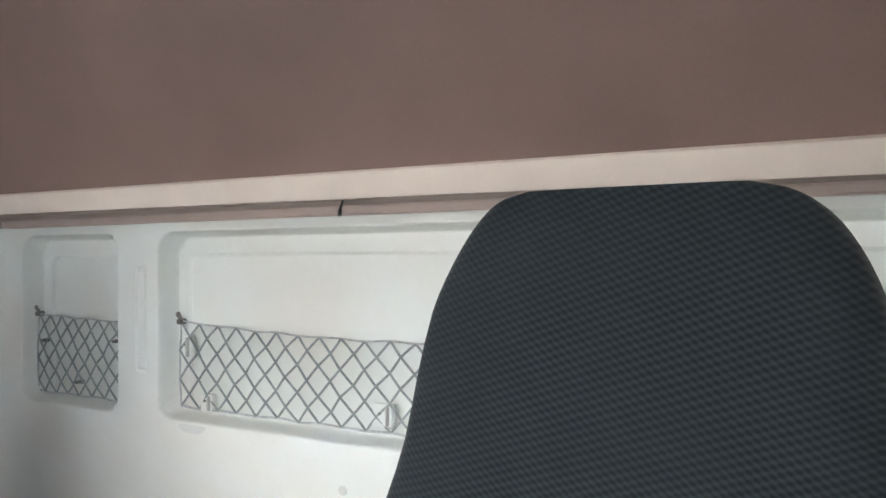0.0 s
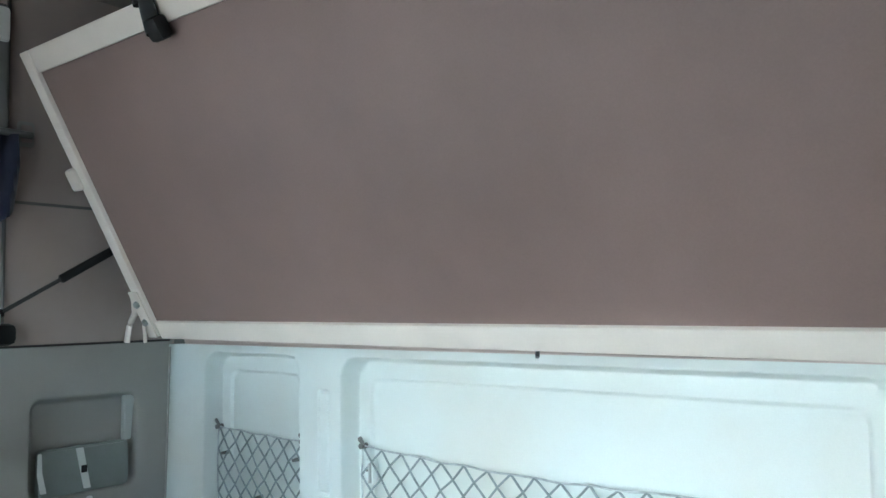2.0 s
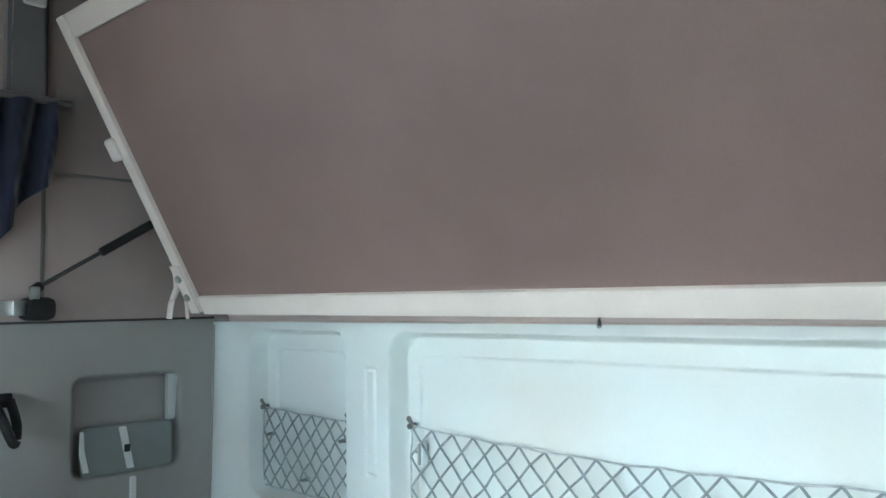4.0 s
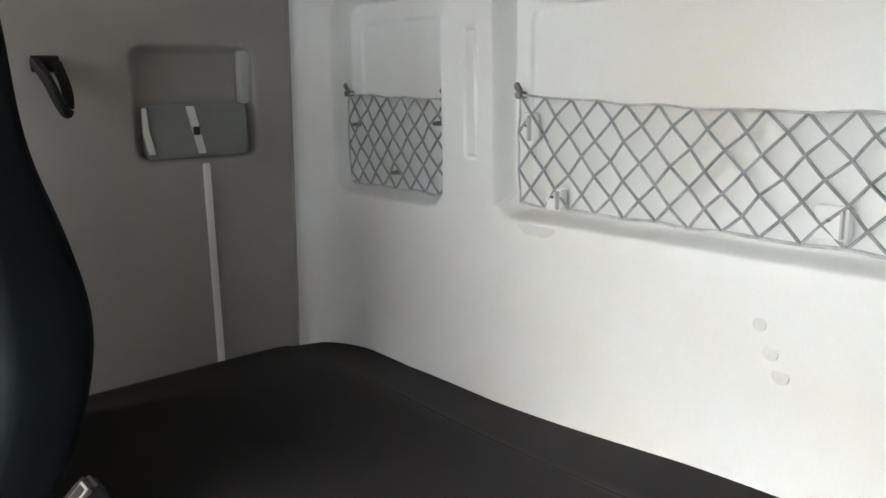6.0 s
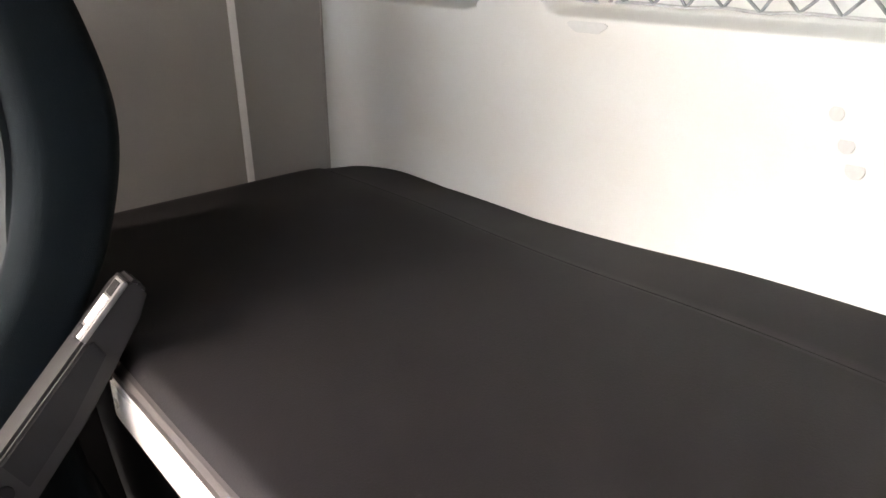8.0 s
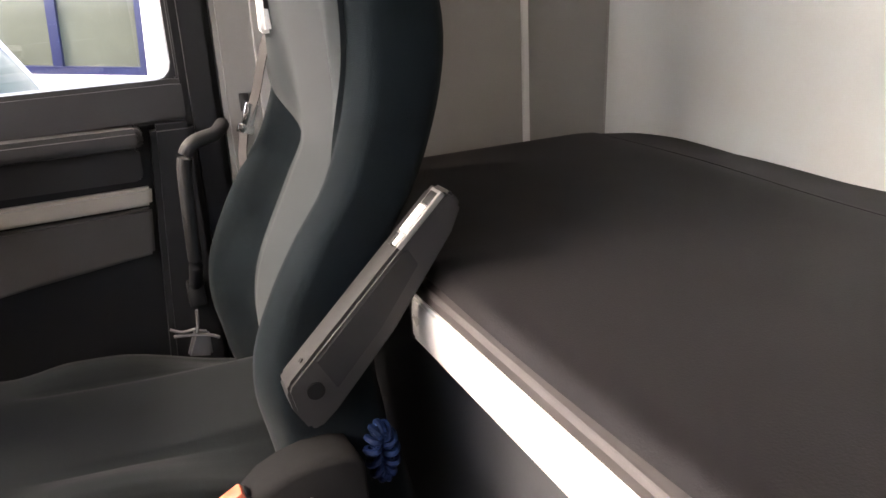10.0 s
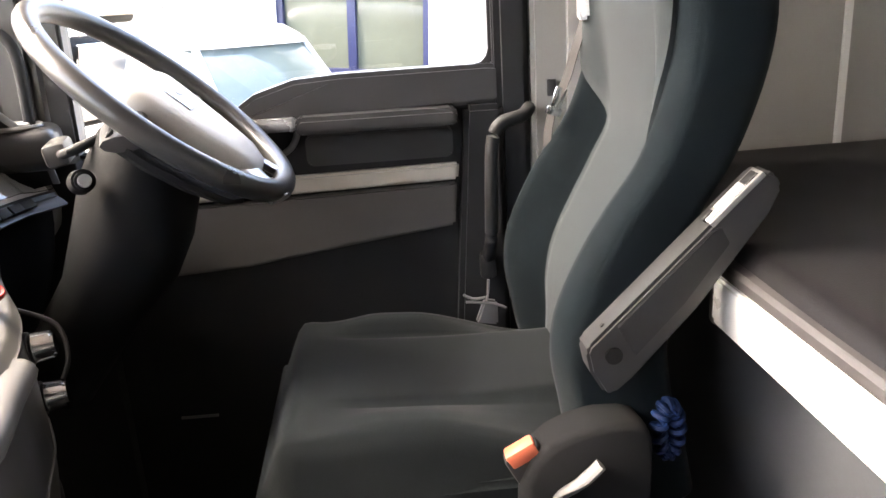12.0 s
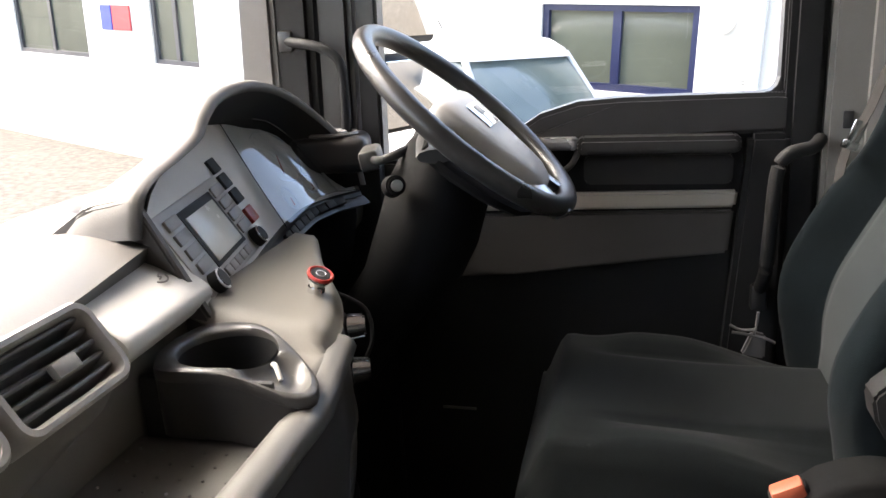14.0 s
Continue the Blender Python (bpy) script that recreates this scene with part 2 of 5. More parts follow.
def smoothpath(pts, k=6):
    pts = [Vector(p) for p in pts]
    out = []
    for i in range(len(pts) - 1):
        a, b, c, d = pts[max(i - 1, 0)], pts[i], pts[i + 1], pts[min(i + 2, len(pts) - 1)]
        for j in range(k):
            t = j / k
            out.append(0.5 * ((2 * b) + (c - a) * t + (2 * a - 5 * b + 4 * c - d) * t * t + (3 * b - a - 3 * c + d) * t ** 3))
    return out + [pts[-1]]


def loft(rings, closed=False, caps=True, ringclosed=True):
    bm = bmesh.new()
    vs = [[bm.verts.new(p) for p in r] for r in rings]
    n = len(vs[0])
    cnt = len(vs) if closed else len(vs) - 1
    for i in range(cnt):
        a, b = vs[i], vs[(i + 1) % len(vs)]
        for j in range(n if ringclosed else n - 1):
            bm.faces.new((a[j], a[(j + 1) % n], b[(j + 1) % n], b[j]))
    if caps and not closed and ringclosed:
        bm.faces.new(vs[0][::-1])
        bm.faces.new(vs[-1])
    return bm


def tube(pts, r, n=10, closed=False, k=6, flat=1.0):
    """A rod of radius r (flattened by flat) along a smooth path."""
    P = smoothpath(pts, k) if not closed else [Vector(p) for p in pts]
    rings = []
    up = Vector((0, 0, 1))
    for i, p in enumerate(P):
        a = P[(i - 1) % len(P)] if closed else P[max(i - 1, 0)]
        b = P[(i + 1) % len(P)] if closed else P[min(i + 1, len(P) - 1)]
        t = (b - a).normalized()
        if abs(t.dot(up)) > 0.95:
            s = t.cross(Vector((0, 1, 0))).normalized()
        else:
            s = t.cross(up).normalized()
        w = s.cross(t)
        rings.append([p + r * (math.cos(q) * s + flat * math.sin(q) * w) for q in (2 * math.pi * j / n for j in range(n))])
    return loft(rings, closed)


def prism(poly, axis, a, b, bev=0.004, seg=2):
    """A 2D outline pushed along one axis from a to b; the outline lies in the two other axes, in order."""
    bm = bmesh.new()
    put = {"x": lambda u, v, w: (w, u, v), "y": lambda u, v, w: (u, w, v), "z": lambda u, v, w: (u, v, w)}[axis]
    lo = [bm.verts.new(put(u, v, a)) for u, v in poly]
    hi = [bm.verts.new(put(u, v, b)) for u, v in poly]
    n = len(poly)
    bm.faces.new(lo)
    bm.faces.new(hi[::-1])
    for i in range(n):
        bm.faces.new((lo[i], lo[(i + 1) % n], hi[(i + 1) % n], hi[i]))
    if bev:
        bmesh.ops.recalc_face_normals(bm, faces=bm.faces)
        ed = [e for e in bm.edges if e.calc_face_angle(0) > 0.35]
        bmesh.ops.bevel(bm, geom=ed, offset=bev, segments=seg, affect="EDGES")
    return bm


def join(*bms):
    out = bmesh.new()
    for b in bms:
        me = bpy.data.meshes.new("tmp")
        b.to_mesh(me)
        b.free()
        out.from_mesh(me)
        bpy.data.meshes.remove(me)
    return out


def rrect(u0, u1, v0, v1, r, n=6):
    pts = []
    for cx, cy, a0 in ((u1 - r, v1 - r, 0), (u0 + r, v1 - r, 90), (u0 + r, v0 + r, 180), (u1 - r, v0 + r, 270)):
        for i in range(n + 1):
            a = radians(a0 + 90 * i / n)
            pts.append((cx + r * math.cos(a), cy + r * math.sin(a)))
    return pts


def sdrect(u, v, u0, u1, v0, v1, r):
    """Signed distance to a rounded rectangle, negative inside."""
    dx, dy = abs(u - (u0 + u1) / 2) - (u1 - u0) / 2 + r, abs(v - (v0 + v1) / 2) - (v1 - v0) / 2 + r
    return math.hypot(max(dx, 0), max(dy, 0)) + min(max(dx, dy), 0) - r


def sstep(a, b, x):
    t = min(max((x - a) / (b - a), 0), 1)
    return t * t * (3 - 2 * t)


def sheet(fn, us, vs):
    """A surface through fn(u, v)."""
    bm = bmesh.new()
    g = [[bm.verts.new(fn(u, v)) for v in vs] for u in us]
    for i in range(len(us) - 1):
        for j in range(len(vs) - 1):
            bm.faces.new((g[i][j], g[i + 1][j], g[i + 1][j + 1], g[i][j + 1]))
    return bm


def lin(a, b, n):
    return [a + (b - a) * i / n for i in range(n + 1)]


def thicken(bm, d):
    bmesh.ops.recalc_face_normals(bm, faces=bm.faces)
    bmesh.ops.solidify(bm, geom=bm.faces[:], thickness=d)
    return bm


def interp(tab, x):
    for (a, p), (b, q) in zip(tab, tab[1:]):
        if x <= b:
            t = min(max((x - a) / (b - a), 0), 1)
            return p + (q - p) * t
    return tab[-1][1]


def sinterp(tab, x):
    """A smooth curve through the table."""
    n = len(tab)
    if x <= tab[0][0]:
        return tab[0][1]
    for k in range(n - 1):
        (x0, y0), (x1, y1) = tab[k], tab[k + 1]
        if x <= x1:
            d = (y1 - y0) / (x1 - x0)
            m0 = d if k == 0 else (y1 - tab[k - 1][1]) / (x1 - tab[k - 1][0])
            m1 = d if k == n - 2 else (tab[k + 2][1] - y0) / (tab[k + 2][0] - x0)
            h, t = x1 - x0, (x - x0) / (x1 - x0)
            return y0 * (1 + 2 * t) * (1 - t) ** 2 + m0 * h * t * (1 - t) ** 2 + y1 * t * t * (3 - 2 * t) + m1 * h * t * t * (t - 1)
    return tab[-1][1]


# ---- the cab shell ----
CX = -0.04                      # middle of the cab
XL, XR = -1.11, 1.03            # inner faces of the side walls
YW, ZSEAM, ZROOF, ZFLOOR = 1.300, 1.606, 2.42, 0.12
Z_BUNK = 0.874

R_BIG, R_SML, R_SMR = (-0.557, 0.475, 1.208, 1.585), (-1.032, -0.690, 1.205, 1.585), (0.61, 0.95, 1.205, 1.585)


def corner_drop(z):
    """How far the rounded corner reaches forward along the side wall."""
    return YW + 0.040 * sstep(1.20, 0.88, z) - 1.250 + 0.018 * (1.606 - z) / 0.74


def rear_y(x, z):
    y = YW
    for (a, b, c, d) in (R_BIG, R_SML, R_SMR):
        s = sdrect(x, z, a, b, c, d, 0.045)
        y += 0.046 * sstep(0.004, -0.010, s)
        s2 = sdrect(x, z, a + 0.038, b - 0.045, c - 0.2, d - 0.042, 0.03)
        y += 0.007 * sstep(0.0, -0.007, s2) * sstep(0.0, -0.02, s)
    for gx in (-0.611, 0.526):
        s = sdrect(x, z, gx - 0.014, gx + 0.014, 1.300, 1.512, 0.004)
        y += 0.005 * (sstep(0.005, 0.001, s) - sstep(-0.001, -0.005, s))
    e, wide = min(x - XL, XR - x), 0.075 + 0.06 * (1.606 - z) / 0.70
    if e < wide:
        t = 1 - e / wide
        y -= corner_drop(z) * (1 - math.sqrt(max(0, 1 - t * t)))
    y += 0.040 * sstep(1.20, 0.88, z)
    return y


def dense(lo, hi, n, marks, reach, m):
    """Even steps, with closer ones about the marks."""
    v = set(round(q, 4) for q in lin(lo, hi, n))
    for c in marks:
        v |= set(round(q, 4) for q in lin(c - reach, c + reach, m) if lo < q < hi)
    return sorted(v)


XS = dense(XL, XR, 60, (-1.029, -0.693, -0.554, 0.472, 0.613, 0.947), 0.010, 12)
XS = dense(XL, XR, 1, (-0.994, -0.735, -0.519, 0.430, 0.648, 0.905), 0.009, 6) + XS
XS = dense(XL, XR, 1, (-0.625, -0.597, 0.512, 0.540), 0.007, 8) + XS + lin(XL, XL + 0.205, 34)[1:] + [XL + 0.001, XL + 0.0025, XR - 0.001, XR - 0.0025] + lin(XR - 0.205, XR, 34)[:-1]
ZS = dense(0.80, ZSEAM, 40, (1.205, 1.583, 1.543), 0.012, 12) + dense(0.80, ZSEAM, 1, (1.300, 1.512), 0.007, 8)
bm = sheet(lambda x, z: (x, rear_y(x, z), z), sorted(set(XS)), sorted(set(ZS)))
solid("wall_rear", thicken(bm, -0.02), M_WALL, "off-white moulded plastic rear wall with net recesses", "wall", "structure", 60)
solid("wall_rear_upper", bx(XL, XR, 1.345, 1.37, ZSEAM - 0.008, ZROOF), M_UPPER, "beige lined rear wall above the upper bunk", "wall", "structure")
solid("wall_rear_lower", bx(XL, XR, 1.36, 1.39, ZFLOOR, 0.797), M_LOCK, "dark rear wall behind the bunk locker", "wall", "structure")

REC = (0.918, 1.165, 1.285, 1.499)


def side_x(y, z):
    s = sdrect(y, z, *REC, 0.025)
    d = 0.026 * sstep(0.002, -0.013, s)
    return XL - d + 0.010 * sstep(0.75, 0.55, y)


bm = sheet(lambda y, z: (side_x(y, z), y, z), lin(0.54, 1.258, 190), lin(0.80, ZSEAM + 0.012, 190))
solid("wall_driver_side", thicken(bm, -0.02), M_SIDE, "grey-beige moulded side wall beside the bunk", "wall", "structure", 60)
solid("wall_passenger_side", bx(XR, XR + 0.02, 0.54, 1.262, 0.80, ZSEAM + 0.012), M_SIDE, "grey-beige moulded side wall beside the bunk", "wall", "structure")
for nm, x0, x1 in (("wall_driver_upper", XL - 0.03, XL - 0.002), ("wall_passenger_upper", XR + 0.002, XR + 0.03)):
    solid(nm, bx(x0, x1, 0.40, 1.37, ZSEAM - 0.015, ZROOF), M_UPPER, "beige lined upper side wall of the sleeper", "wall", "structure")
for nm, x0, x1 in (("wall_driver_low", XL - 0.05, XL - 0.02), ("wall_passenger_low", XR + 0.02, XR + 0.05)):
    solid(nm, bx(x0, x1, 0.45, 1.37, ZFLOOR, 0.797), M_BLACK, "dark lower side wall of the cab", "wall", "structure")
solid("baseboard", prism([(1.352, 1.608), (1.292, 1.608), (1.290, 1.622), (1.262, 1.630), (1.262, 1.640), (1.352, 1.645)], "x", XL, XR, 0.002), M_LEDGE, "pinkish beige plastic ledge above the rear wall", "trim", "structure")
solid("trim", tube([(XL + 0.002, rear_y(XL, z) + 0.001, z) for z in lin(0.84, 1.60, 10)], 0.0022, 8), M_SIDE, "thin grey seam in the corner of the sleeper", "trim", "structure")
solid("trim", bx(XL + 0.0, XL + 0.004, 0.54, 1.25, ZSEAM + 0.008, ZSEAM + 0.013, 0.001), M_SEAM, "dark seam along the side wall", "trim", "structure")
solid("trim", bx(XL + 0.01, XR - 0.01, 1.288, 1.2975, ZSEAM - 0.0005, ZSEAM + 0.0025, 0.0005), M_LEDGE, "dark seam between rear wall and ledge", "trim", "structure")
solid("trim", bx(XL - 0.004, XL + 0.004, 0.850, 0.857, ZSEAM + 0.02, ZROOF - 0.02, 0.001), M_GREY, "upright seam in the upper side lining", "trim", "structure")
solid("trim", bx(XL - 0.004, XL + 0.004, 0.857, 1.30, 1.922, 1.928, 0.001), M_GREY, "level seam in the upper side lining", "trim", "structure")
solid("trim", prism(rrect(1.0435, 1.0575, 0.862, 1.276, 0.004, 3), "x", XL - 0.004, XL + 0.006, 0.002), M_WHITE, "pale narrow upright strip on the side wall", "trim", "structure")
for nm, x0, x1 in (("wall_corner_driver", XL - 0.05, XL - 0.001), ("wall_corner_passenger", XR + 0.001, XR + 0.05)):
    solid(nm, bx(x0, x1, 1.262, 1.40, 0.80, ZSEAM + 0.013), M_SIDE, "grey-beige corner filler of the sleeper", "wall", "structure")
solid("ceiling", bx(XL - 0.05, XR + 0.05, -0.95, 1.40, ZROOF, ZROOF + 0.04), M_CEIL, "light beige roof lining", "ceiling", "structure")
solid("floor", bx(XL - 0.10, XR + 0.10, -0.95, 1.40, ZFLOOR - 0.05, ZFLOOR), M_FLOOR, "black rubber cab floor", "floor", "structure")

# ---- doors and pillars ----
XD = -1.135
for sgn, xd in ((1, XD), (-1, 1.055)):
    side = "driver" if sgn == 1 else "passenger"
    f = lambda d: xd + sgn * d
    d1 = tagged(new("door_1" if sgn == 1 else "door_2"), "dark cab door with a grey-beige trimmed lower panel and open view through its window", "door", "", "structure")
    lower = [(0.425, 0.14), (0.425, 1.045), (0.40, 1.050), (0.14, 1.048), (0.06, 1.043), (-0.01, 1.022), (-0.06, 0.99), (-0.13, 0.955), (-0.22, 0.94), (-0.33, 0.94), (-0.33, 0.14)]
    part("panel", prism(lower, "x", f(-0.055), f(-0.004), 0.006), M_BLACK, d1)
    cap = [(0.425, 0.985), (0.425, 1.052), (0.40, 1.054), (0.14, 1.052), (0.06, 1.047), (-0.01, 1.026), (-0.06, 0.994), (-0.13, 0.958), (-0.15, 0.945), (0.05, 0.962), (0.12, 0.975)]
    part("window_sill", prism(cap, "x", f(-0.05), f(0.008), 0.008), M_DARK, d1, "dark grey plastic sill below the window")
    part("armrest", prism(rrect(0.06, 0.342, 0.955, 0.986, 0.012, 4), "x", f(-0.01), f(0.045), 0.008), M_DARK, d1)
    part("inner_handle", prism(rrect(-0.06, 0.06, 0.962, 0.984, 0.008, 4), "x", f(-0.005), f(0.034), 0.006), M_SILVER, d1, "silver door handle")
    part("handle_bowl", tube([(f(0.012), 0.062, 0.962), (f(0.014), 0.045, 0.93), (f(0.014), 0.0, 0.91), (f(0.012), -0.06, 0.905)], 0.006, 8), M_GREY, d1)
    part("recess_frame", prism(rrect(0.07, 0.335, 0.892, 0.95, 0.012, 4), "x", f(-0.006), f(0.003), 0.003), M_DARK, d1)
    part("trim_strip", prism([(0.344, 0.882), (0.340, 0.851), (-0.32, 0.840), (-0.32, 0.874)], "x", f(-0.006), f(0.014), 0.005), M_DOORTRIM, d1, "beige trim strip")
    part("grey_panel", prism([(0.339, 0.846), (0.331, 0.764), (0.15, 0.742), (-0.05, 0.715), (-0.32, 0.70), (-0.32, 0.833)], "x", f(-0.006), f(0.010), 0.005), M_DOORGREY, d1, "grey plastic door panel")
    part("rear_column", prism([(0.356, 0.985), (0.425, 0.985), (0.425, 0.20), (0.30, 0.20), (0.328, 0.60)], "x", f(-0.02), f(0.030), 0.010), M_BLACK, d1)
    part("frame_rear", prism([(0.406, 1.05), (0.425, 1.05), (0.425, 1.98), (0.406, 1.98)], "x", f(-0.05), f(0.0), 0.006), M_DARK, d1)
    part("frame_top", prism([(0.425, 1.93), (0.425, 1.98), (-0.33, 1.98), (-0.33, 1.93)], "x", f(-0.05), f(0.0), 0.006), M_DARK, d1)
    part("frame_front", prism([(-0.318, 0.94), (-0.36, 0.94), (-0.34, 1.98), (-0.298, 1.98)], "x", f(-0.05), f(0.0), 0.006), M_DARK, d1)
    part("corner_fillet", prism([(0.409, 1.05), (0.409, 1.09), (0.402, 1.066), (0.392, 1.056), (0.369, 1.052)], "x", f(-0.045), f(-0.005), 0.001), M_DARK, d1)
    if sgn == -1:                       # added, unseen: blocks the daylight through this side window
        part("light_blocker", prism([(0.40, 1.045), (0.14, 1.043), (0.06, 1.038), (-0.06, 0.985), (-0.13, 0.95), (-0.325, 0.935), (-0.31, 1.94), (0.40, 1.94)], "x", f(-0.028), f(-0.022), 0), M_DARK, d1, "added dark panel that blocks light from the unseen side window")
    pane = part("pane", prism([(0.40, 1.045), (0.14, 1.043), (0.06, 1.038), (-0.06, 0.985), (-0.13, 0.95), (-0.325, 0.935), (-0.31, 1.94), (0.40, 1.94)], "x", f(-0.034), f(-0.030), 0), M_GLASS, d1, "clear side window pane", 0)
    pane.visible_shadow = False
    solid("pillar", prism([(0.415, 0.14), (0.476, 0.14), (0.476, 2.0), (0.415, 2.0)], "x", f(-0.06), f(0.018), 0.012), M_BLACK, "dark rubber door seal on the rear pillar", "pillar", "structure")
    solid("pillar", prism([(0.478, 0.14), (0.560, 0.14), (0.560, ZSEAM + 0.3), (0.478, ZSEAM + 0.3)], "x", f(-0.06), f(0.022), 0.008), M_PILLAR, "grey-beige trimmed rear door pillar", "pillar", "structure")
    solid("wall_header", bx(min(f(-0.06), f(0.01)), max(f(-0.06), f(0.01)), -0.62, 0.56, 1.985, ZROOF), M_UPPER, "beige lined panel above the door", "wall", "structure")
    # front pillar: three upright strips
    ap = tagged(new("pillar"), "dark grey windscreen pillar with door seal", "pillar", "", "structure")
    part("seal", prism([(-0.365, 0.93), (-0.435, 0.93), (-0.405, 2.0), (-0.345, 2.0)], "x", f(-0.05), f(0.016), 0.012), M_DARK, ap)
    part("inner_strip", prism([(-0.440, 0.93), (-0.515, 0.93), (-0.485, 2.0), (-0.410, 2.0)], "x", f(-0.05), f(0.028), 0.014), M_BLACK, ap)
    part("outer_strip", prism([(-0.520, 0.93), (-0.600, 0.93), (-0.545, 2.0), (-0.490, 2.0)], "x", f(-0.05), f(0.022), 0.010), M_GREY, ap)
    part("base", bx(min(f(-0.05), f(0.03)), max(f(-0.05), f(0.03)), -0.70, -0.318, ZFLOOR, 0.935), M_BLACK, ap)
    gh = thing("grab_handle", "black plastic grab handle on the windscreen pillar", "handle", "grab handles")
    part("bar", tube([(f(0.026), -0.484, 1.178), (f(0.05), -0.450, 1.174), (f(0.058), -0.410, 1.166), (f(0.057), -0.380, 1.148), (f(0.055), -0.369, 1.115), (f(0.05), -0.371, 1.04), (f(0.04), -0.378, 0.96)], 0.0095, 10), M_BLACK, gh)
    part("foot", obox((f(0.026), -0.486, 1.178), 0.02, 0.03, 0.04, bev=0.006), M_DARK, gh)

# windscreen: curved glass between the front pillars
def ws(x, z):
    k = (x - CX) / 1.08
    return (x, -0.86 + 0.26 * k * k + 0.10 * (z - 0.97), z)


gl = part("pane", thicken(sheet(ws, lin(-1.13, 1.05, 24), lin(0.875, 2.0, 8)), 0.005), M_GLASS, None, "", 60)
gl.visible_shadow = False
w1 = tagged(new("window_1"), "wide curved truck windscreen with clear glass", "windscreen", "", "structure")
gl.parent = w1
part("lower_seal", tube([ws(x, 0.870) for x in lin(-1.13, 1.05, 12)], 0.012, 8, k=2), M_BLACK, w1)
part("upper_seal", tube([ws(x, 2.0) for x in lin(-1.13, 1.05, 12)], 0.014, 8, k=2), M_BLACK, w1)
solid("wall_front_header", thicken(sheet(lambda x, z: (x, ws(x, 2.0)[1] + 0.02 * (z - 2.0), z), lin(-1.16, 1.08, 12), lin(2.0, ZROOF, 3)), -0.03), M_CEIL, "beige lined panel above the windscreen", "wall", "structure")
solid("wall_front", thicken(sheet(lambda x, z: (x, ws(x, 0.955)[1] - 0.01, z), lin(-1.16, 1.08, 12), lin(ZFLOOR, 0.862, 4)), -0.03), M_BLACK, "dark front bulkhead below the windscreen", "wall", "structure")

# ---- the upper bunk, folded up ----
UB0, UB1 = Vector((0, 1.148, 1.637)), Vector((0, 0.840, 2.220))    # hinge edge and raised edge
UBD = (UB1 - UB0).normalized()
UBN = Vector((0, -UBD.z, UBD.y))                                     # towards the seats
UX0, UX1 = -1.004, 0.94


def ub(x, s, n):
    p = UB0 + UBD * s + UBN * n
    return (x, p.y, p.z)


def ubox(x0, x1, s0, s1, n0, n1, bev=0.003):
    m = Matrix(((1, 0, 0, 0), (0, UBD.y, UBN.y, UB0.y), (0, UBD.z, UBN.z, UB0.z), (0, 0, 0, 1)))
    return bx(x0, x1, s0, s1, n0, n1, bev, 2, m)


UL = (UB1 - UB0).length
upper = thing("upper_bunk", "upper bunk folded up, grey-brown vinyl underside in a cream steel frame", "bunk bed")
part("underside", ubox(UX0 + 0.03, UX1 - 0.03, 0.03, UL - 0.04, -0.03, 0.004, 0.004), M_BOARD, upper, "grey-brown vinyl underside")
part("side_rail", ubox(UX0, UX0 + 0.034, 0.0, UL, -0.02, 0.014), M_FRAME, upper)
part("side_rail", ubox(UX1 - 0.034, UX1, 0.0, UL, -0.02, 0.014), M_FRAME, upper)
part("front_rail", ubox(UX0 + 0.036, UX1 - 0.036, UL - 0.048, UL, -0.02, 0.013), M_FRAME, upper)
part("rear_rail", ubox(UX0 + 0.036, UX1 - 0.036, -0.006, 0.036, -0.02, 0.013), M_FRAME, upper)
part("mattress", ubox(UX0 + 0.04, UX1 - 0.04, 0.03, UL - 0.03, -0.12, -0.032, 0.02), M_MATT, upper)
hp = part("hinge_plate", ubox(UX0 - 0.004, UX0 + 0.030, 0.0, 0.115, 0.0145, 0.019, 0.001), M_FRAME, upper)
for s in (0.040, 0.085):
    part("bolt", cyl(ub(UX0 + 0.014, s, 0.018), ub(UX0 + 0.014, s, 0.026), 0.009, 0.008, 6, 0.001), M_STEEL, hp, "zinc bolt head")
part("hinge_strut", tube([(UX0 - 0.012, 1.100, 1.715), (UX0 - 0.020, 1.108, 1.690), (UX0 - 0.035, 1.102, 1.655), (UX0 - 0.038, 1.098, 1.617)], 0.010, 8, flat=0.5), M_FRAME, upper)
part("hinge_strut", tube([(UX0 + 0.002, 1.112, 1.690), (UX0 + 0.002, 1.120, 1.617)], 0.004, 6), M_FRAME, upper)
part("latch_lug", ubox(UX0 - 0.03, UX0 + 0.012, 0.36, 0.41, -0.02, 0.022, 0.008), M_FRAME, upper, "pale plastic latch lug")
part("rear_pin", join(cyl((-0.046, 1.262, 1.634), (-0.046, 1.250, 1.614), 0.0022, n=10), cyl((-0.046, 1.254, 1.618), (-0.043, 1.248, 1.609), 0.0036, n=10)), M_STEEL, upper)

droop = Vector((UX0, 1.148, 1.640))
upper.matrix_world = Matrix.Translation(droop) @ Matrix.Rotation(radians(0.34), 4, 'Y') @ Matrix.Translation(-droop)

